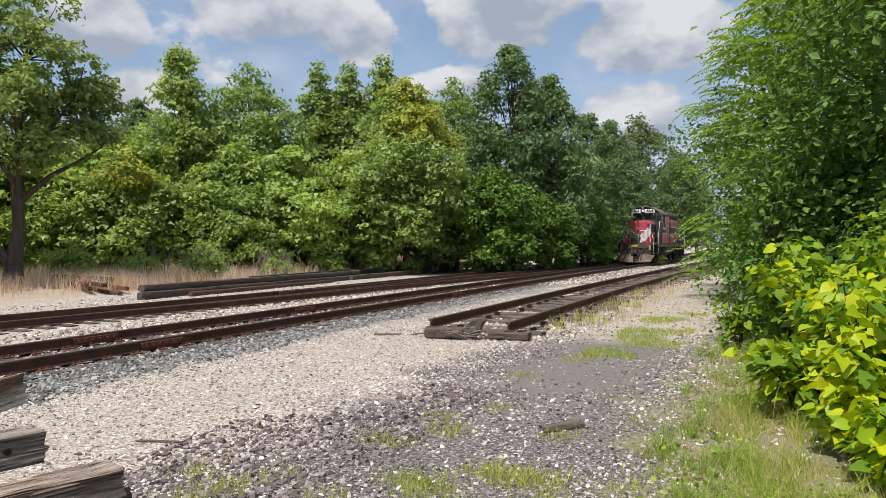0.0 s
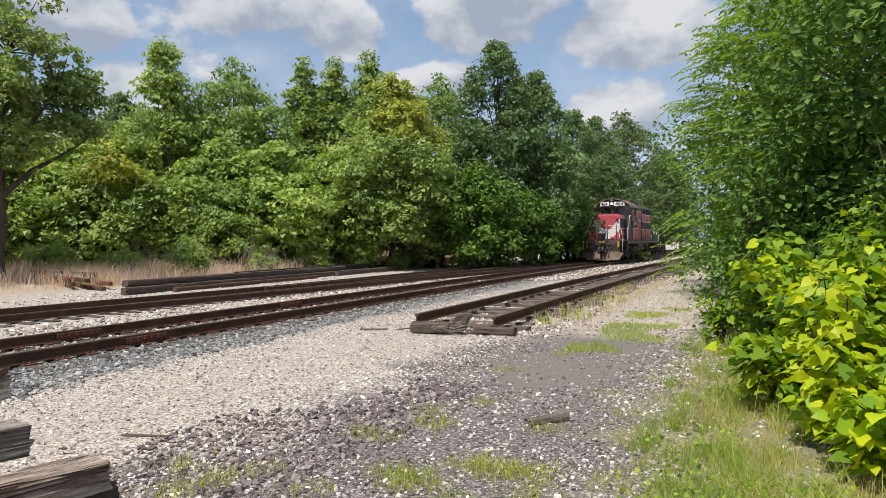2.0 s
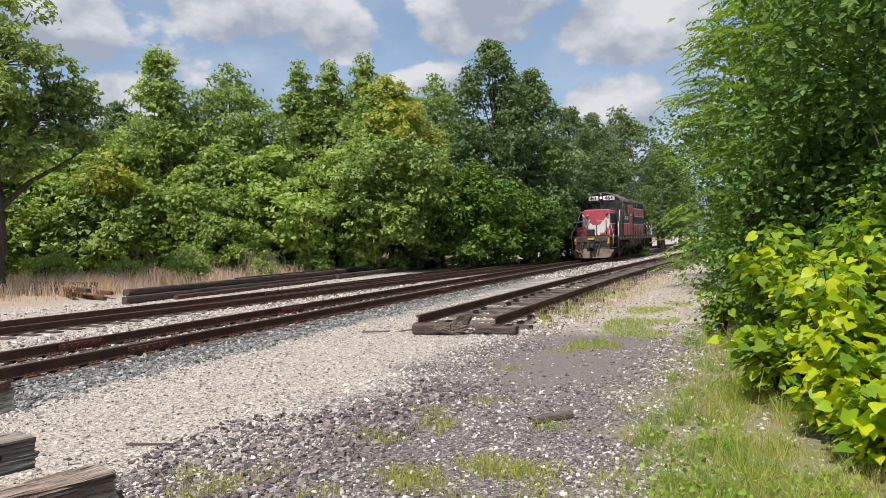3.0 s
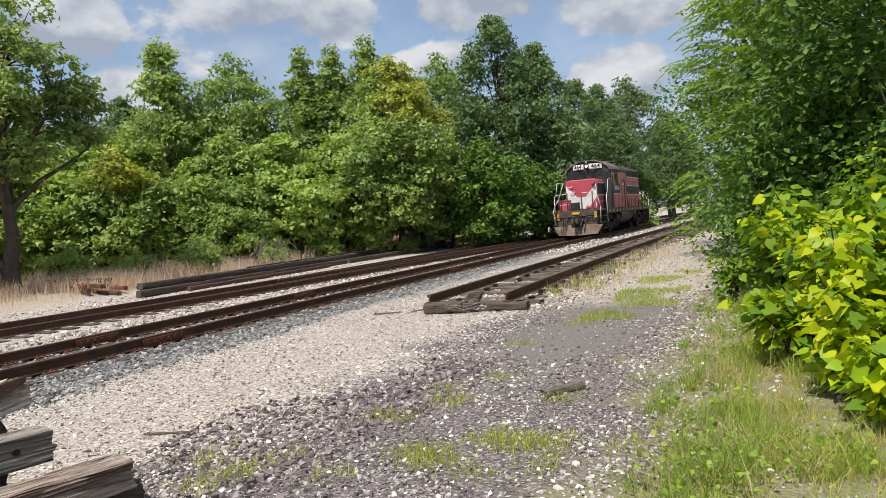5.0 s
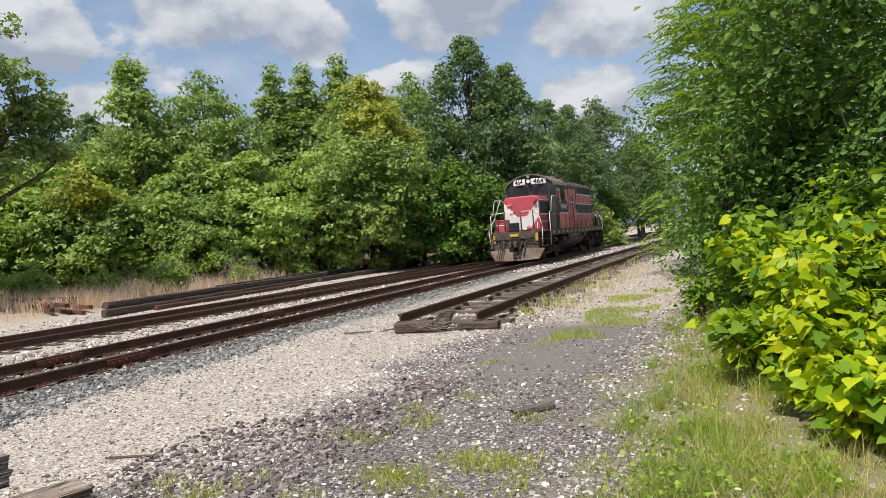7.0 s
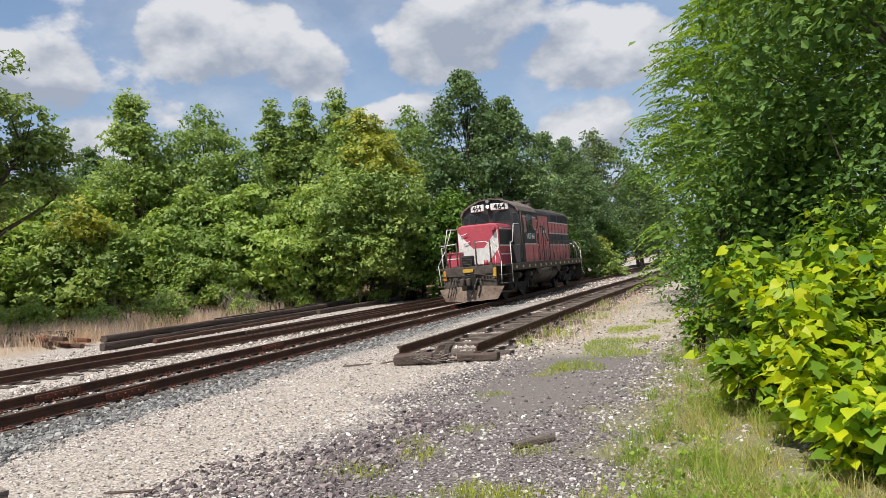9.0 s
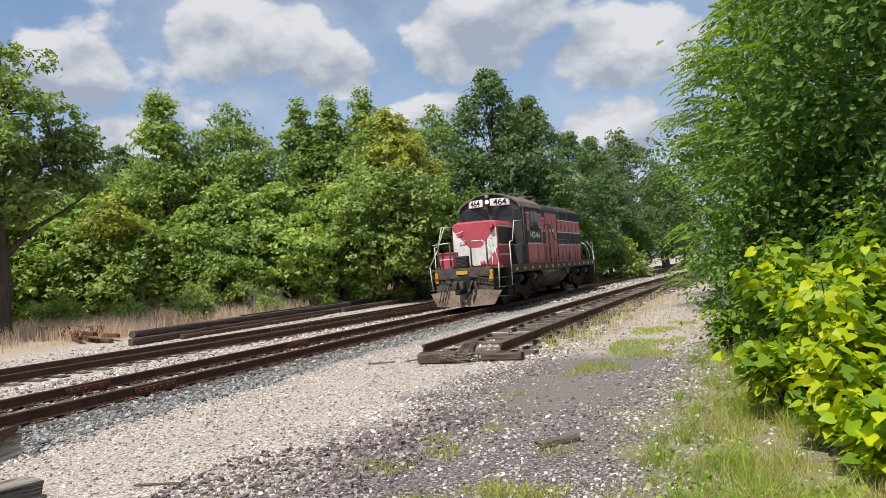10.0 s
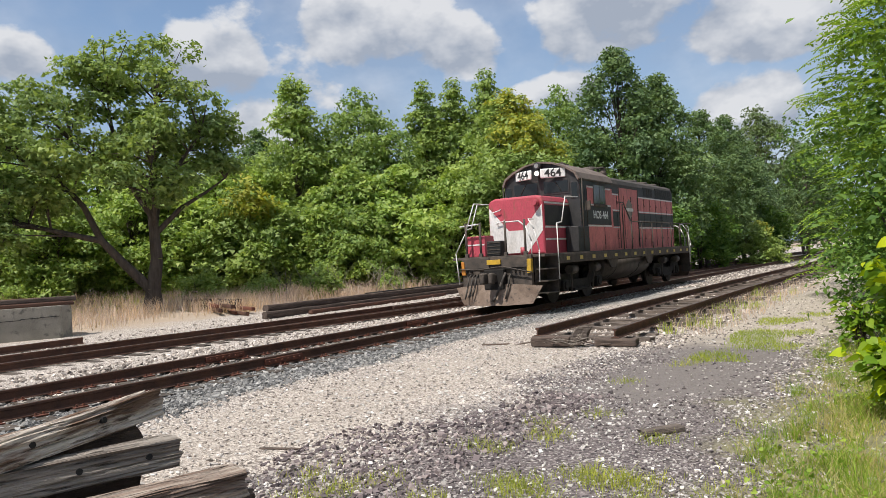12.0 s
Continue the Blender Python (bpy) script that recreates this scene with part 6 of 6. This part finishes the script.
def build_grass():
    rng = np.random.default_rng(5)
    def lush(a, r):
        """How thick the verge grows: thin at its ragged edge, with bare spots, thick towards the bushes."""
        rag = r - 0.45 * noise.noise((a * 0.9, r * 0.9, 2)) - 0.25 * noise.noise((a * 2.6, r * 2.6, 5))
        bare = step(noise.noise((a * 1.2, r * 1.2, 9)) + 0.5 * noise.noise((a * 3.1, r * 3.1, 3)), -0.25, 0.2)
        return step(rag, 8.65, 9.9) ** 1.2 * (0.03 + 0.97 * bare)

    blades("verge_turf", scatter(38000, -25, -8.5, 8.3, 11.6, 11, 1.3, lush), 0.015, 0.075, 0.005, GRASS, "short uneven green turf along the verge", 1, 0.6)
    seat = [p[:2] for p in scatter(760, -24.5, -9, 8.5, 11.4, 31, 1.35, lush)]
    blades("verge_tufts", tufts(seat, 34, 0.045, 32), 0.08, 0.27, 0.0055, GRASS_DEEP, "tufts of longer green grass along the verge", 32, 0.55)
    seat = [p[:2] for p in scatter(620, -24.5, -14, 8.7, 11.0, 33, 1.2, lush)]
    blades("verge_dry_tufts", tufts(seat, 20, 0.05, 34), 0.08, 0.26, 0.004, STRAW, "yellowed grass among the green verge", 34, 0.6)
    stalks = scatter(420, -24, -12, 8.9, 11.2, 12, 1.2, lush)
    blades("verge_stalks", stalks, 0.25, 0.55, 0.004, STRAW, "thin dry grass stalks along the verge", 2, 0.25)
    herb = scatter(1500, -23.5, -15, 8.9, 10.8, 35, 1.2, lambda a, r: lush(a, r) * step(noise.noise((a * 0.9, r * 0.9, 21)), 0.05, 0.3))
    v, f = heart_leaves(rng, np.array(herb) + rng.uniform(0.03, 0.22, (len(herb), 1)) * np.array([0, 0, 1.0]), rng.normal(0, 0.6, (len(herb), 3)), 0.03)
    tagged(new("verge_weeds", arrays_mesh("verge_weeds", v, f, [GRASS_DEEP])), "low leafy weeds among the verge grass", "weeds", kind="stuff")
    isle = scatter(6500, -15.5, -8, 7.3, 8.6, 13, 1.0, lambda a, r: step(noise.noise((a * 0.7, r * 1.1, 4)) + 0.25 - 0.5 * abs(r - 7.9), 0, 0.35))
    blades("path_grass", isle, 0.02, 0.085, 0.007, PALE_GRASS, "low yellowish grass between the wheel tracks", 3)
    spots = [(0.02, 5.35), (0.17, 5.18), (0.39, 5.01), (0.28, 5.12), (-0.45, 4.95), (-0.4, 4.85), (-0.26, 6.5), (-0.32, 7.07), (-1.73, 4.86), (-0.42, 5.1), (-0.3, 4.95), (-0.55, 5.2), (0.1, 5.33), (0.3, 5.28), (0.5, 5.2), (-0.87, 6.25), (-0.7, 6.1), (-0.27, 6.65), (-1.71, 5.04), (-1.47, 5.17), (-2.05, 5.3), (0.95, 4.95), (1.25, 5.3), (1.45, 5.9), (0.7, 6.4), (0.2, 7.4), (-0.1, 4.6), (0.4, 4.7), (-1.0, 4.8), (-1.9, 4.75), (1.1, 4.5), (1.5, 6.9), (0.55, 9.3), (1.4, 10.5), (1.7, 10.8)]
    blades("weed_tufts", tufts(spots, 150, 0.11, 6), 0.02, 0.12, 0.005, GRASS, "small grass tufts growing through the cinders", 4, 0.5)
    weeds = scatter(600, -12.5, 2, 5.9, 7.0, 14, 1.0, lambda a, r: step(noise.noise((a * 1.1, r, 5)), 0.0, 0.4))
    blades("siding_weeds", weeds, 0.1, 0.4, 0.008, PALE_GRASS, "tall thin weeds beside the siding", 5, 0.2)
    weeds = scatter(900, -12.5, 4, 5.8, 7.2, 15, 1.0)
    blades("siding_dry_weeds", weeds, 0.1, 0.35, 0.012, DRY, "dry weeds beside the siding", 6, 0.4)
    dry = scatter(36000, -20, 34, -28, -9.2, 16, 0.9, lambda a, r: step(-r, 10.5, 14) * (0.2 + 0.8 * step(noise.noise((a * 0.35, r * 0.35, 6)), -0.25, 0.15)))
    blades("dry_grass", dry, 0.3, 0.85, 0.016, DRY, "tall dry tan grass before the woods", 7, 0.3)
    strip = scatter(11000, -7, 24, -17.5, -11.2, 18, 1.1, lambda a, r: 0.3 + 0.7 * step(noise.noise((a * 0.5, r * 0.5, 8)), -0.2, 0.2))
    blades("dry_grass", strip, 0.45, 1.0, 0.017, DRY, "tall dry tan grass along the foot of the woods", 18, 0.3)
    green = scatter(5000, -20, 34, -28, -17, 17, 0.9)
    blades("wood_edge_grass", green, 0.2, 0.6, 0.03, GRASS, "green grass at the edge of the woods", 8, 0.4)


# ---- bushes ----
def make_bush(x, y, height, radius, count, lime, seed, size=0.125, stems=9):
    count = int(count * 2.5)
    rng = np.random.default_rng(seed)
    t = thing("broadleaf_bush", Matrix.Translation((x, y, ground_z(x, y))))
    tagged(t, "sunlit lime-green bush with broad heart-shaped leaves" if lime > 0.5 else "green bush with broad heart-shaped leaves beside the path", "bush", "bushes beside the path")
    vs, fs, pos, out = [], [], [], []
    for q in range(stems):
        w = 6.28 * q / stems + rng.uniform(-0.4, 0.4)
        lean = rng.uniform(0.25, 1.0) * radius
        top = Vector((math.cos(w) * lean, math.sin(w) * lean, height * rng.uniform(0.65, 1.0)))
        mid = Vector((top.x * 0.35, top.y * 0.35, top.z * 0.55))
        base = Vector((top.x * 0.12, top.y * 0.12, -0.05))
        tube(vs, fs, base, mid, 0.014, 0.011, 5), tube(vs, fs, mid, top, 0.011, 0.005, 5)
        for j in range(count // stems):
            k = rng.uniform(0.12, 1.0) ** 0.75
            c = base.lerp(mid, k * 2) if k < 0.5 else mid.lerp(top, k * 2 - 1)
            az = rng.uniform(0, 6.28)
            reach = rng.uniform(0.03, 0.30) * (0.6 + radius * 0.6) * (1.25 - 0.6 * k)
            o = np.array([math.cos(az), math.sin(az), 0.0])
            pos.append((c.x + o[0] * reach, c.y + o[1] * reach, max(0.08, c.z + rng.uniform(-0.02, 0.10))))
            out.append(o)
    st = new("stem", arrays_mesh("stem", vs, fs, [BARK]))
    st.parent = t
    v, f = heart_leaves(rng, np.array(pos), np.array(out), size)
    n = len(pos)
    # lime leaves thicken towards the top, painting in the sunlight there
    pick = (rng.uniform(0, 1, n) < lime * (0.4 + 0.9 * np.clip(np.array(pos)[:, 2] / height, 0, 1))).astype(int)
    lv = new("foliage", arrays_mesh("foliage", v, f, [LEAF_BUSH, LEAF_SUNNY_LIME], np.repeat(pick, 7)))
    lv.data.shade_smooth()
    lv.parent = t
    return t


def build_bushes():
    for i, row in enumerate(BUSHES):
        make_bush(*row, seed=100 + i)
    rnd = random.Random(3)
    for i, (x, y, h, w) in enumerate(((5.6, 12.2, 3.2, 3.0), (6.9, 15.2, 3.4, 3.2), (6.2, 9.0, 3.6, 3.0), (5.9, 5.8, 3.0, 2.6), (8.6, 19.0, 3.0, 3.2), (10.6, 25.0, 2.6, 3.0), (13.6, 33.0, 2.4, 3.4))):
        # undergrowth shade comes from the darkened leaf colour
        t = make_tree("dark_shrub", h, w, 200 + i, LEAF_SHADED, 9000, 55, 0.03, 0.9, 0.085, 0.04, lobe_r=0.16, stems=3, far=False, label="dense shaded green shrub under the roadside trees")
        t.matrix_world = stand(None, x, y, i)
    # bare pale stems before the woods
    rng = np.random.default_rng(9)
    for x, y in ((-11.8, 34.3), (-10.1, 34.9), (-12.75, 33.9), (-8.9, 35.3), (-14.2, 33.0), (-3.6, 42.4), (-2.5, 43.0)):
        t = thing("bare_shrub", Matrix.Translation((x, y, ground_z(x, y) - 0.05)))
        tagged(t, "leafless shrub of thin pale stems", "shrub")
        vs, fs = [], []
        for q in range(9):
            a = Vector((rng.normal(0, 0.15), rng.normal(0, 0.15), 0))
            b = a + Vector((rng.normal(0, 0.25), rng.normal(0, 0.25), rng.uniform(0.6, 1.0)))
            c = b + Vector((rng.normal(0, 0.35), rng.normal(0, 0.35), rng.uniform(0.5, 1.0)))
            tube(vs, fs, a, b, 0.016, 0.012, 4), tube(vs, fs, b, c, 0.012, 0.004, 4)
            tube(vs, fs, b, b + Vector((rng.normal(0, 0.35), rng.normal(0, 0.35), 0.5)), 0.009, 0.004, 4)
        ob = new("stem", arrays_mesh("stem", vs, fs, [PALE_TWIG]))
        ob.parent = t


PALE_TWIG = mat("pale_twig", (0.27, 0.225, 0.19), (0.18, 0.15, 0.125), 0.9, 0, 6, 30, 0.2)
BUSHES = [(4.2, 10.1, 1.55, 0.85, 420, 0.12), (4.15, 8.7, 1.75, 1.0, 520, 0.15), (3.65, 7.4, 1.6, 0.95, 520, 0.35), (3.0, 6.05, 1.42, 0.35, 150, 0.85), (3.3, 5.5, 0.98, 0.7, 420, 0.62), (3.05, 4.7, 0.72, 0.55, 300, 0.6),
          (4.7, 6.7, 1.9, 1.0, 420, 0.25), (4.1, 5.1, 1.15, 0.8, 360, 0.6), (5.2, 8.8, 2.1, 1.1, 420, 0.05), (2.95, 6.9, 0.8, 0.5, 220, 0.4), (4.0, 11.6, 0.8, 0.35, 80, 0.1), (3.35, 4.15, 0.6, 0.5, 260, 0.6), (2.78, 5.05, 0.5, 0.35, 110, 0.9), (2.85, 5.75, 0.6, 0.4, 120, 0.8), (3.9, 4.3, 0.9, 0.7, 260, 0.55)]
build_siding_litter()
build_timber_stack()
build_stacks()
build_concrete()
build_bushes()
build_stones()
build_grass()

# ---- motion ----
def gone(t):
    """Metres along the track at which the locomotive's front stands."""
    return 30.927 - 3.0807 * t - 0.010376 * t * t


def loco_pose(t):
    a = gone(t)
    p = place(a, 0, RAIL_TOP)
    return pose(p.x, p.y, p.z, 0, 0, -90 - math.degrees(HEAD + 0.0007 * a))


def motions():
    walk(LOCO, [(t * 0.5, loco_pose(t * 0.5)) for t in range(25)])
    for ws, x in WHEELSETS:
        walk(ws, [(t * 0.2, pose(x, 0, 0.508, 0, math.degrees((gone(0) - gone(t * 0.2)) / 0.508), 0)) for t in range(61)])


motions()
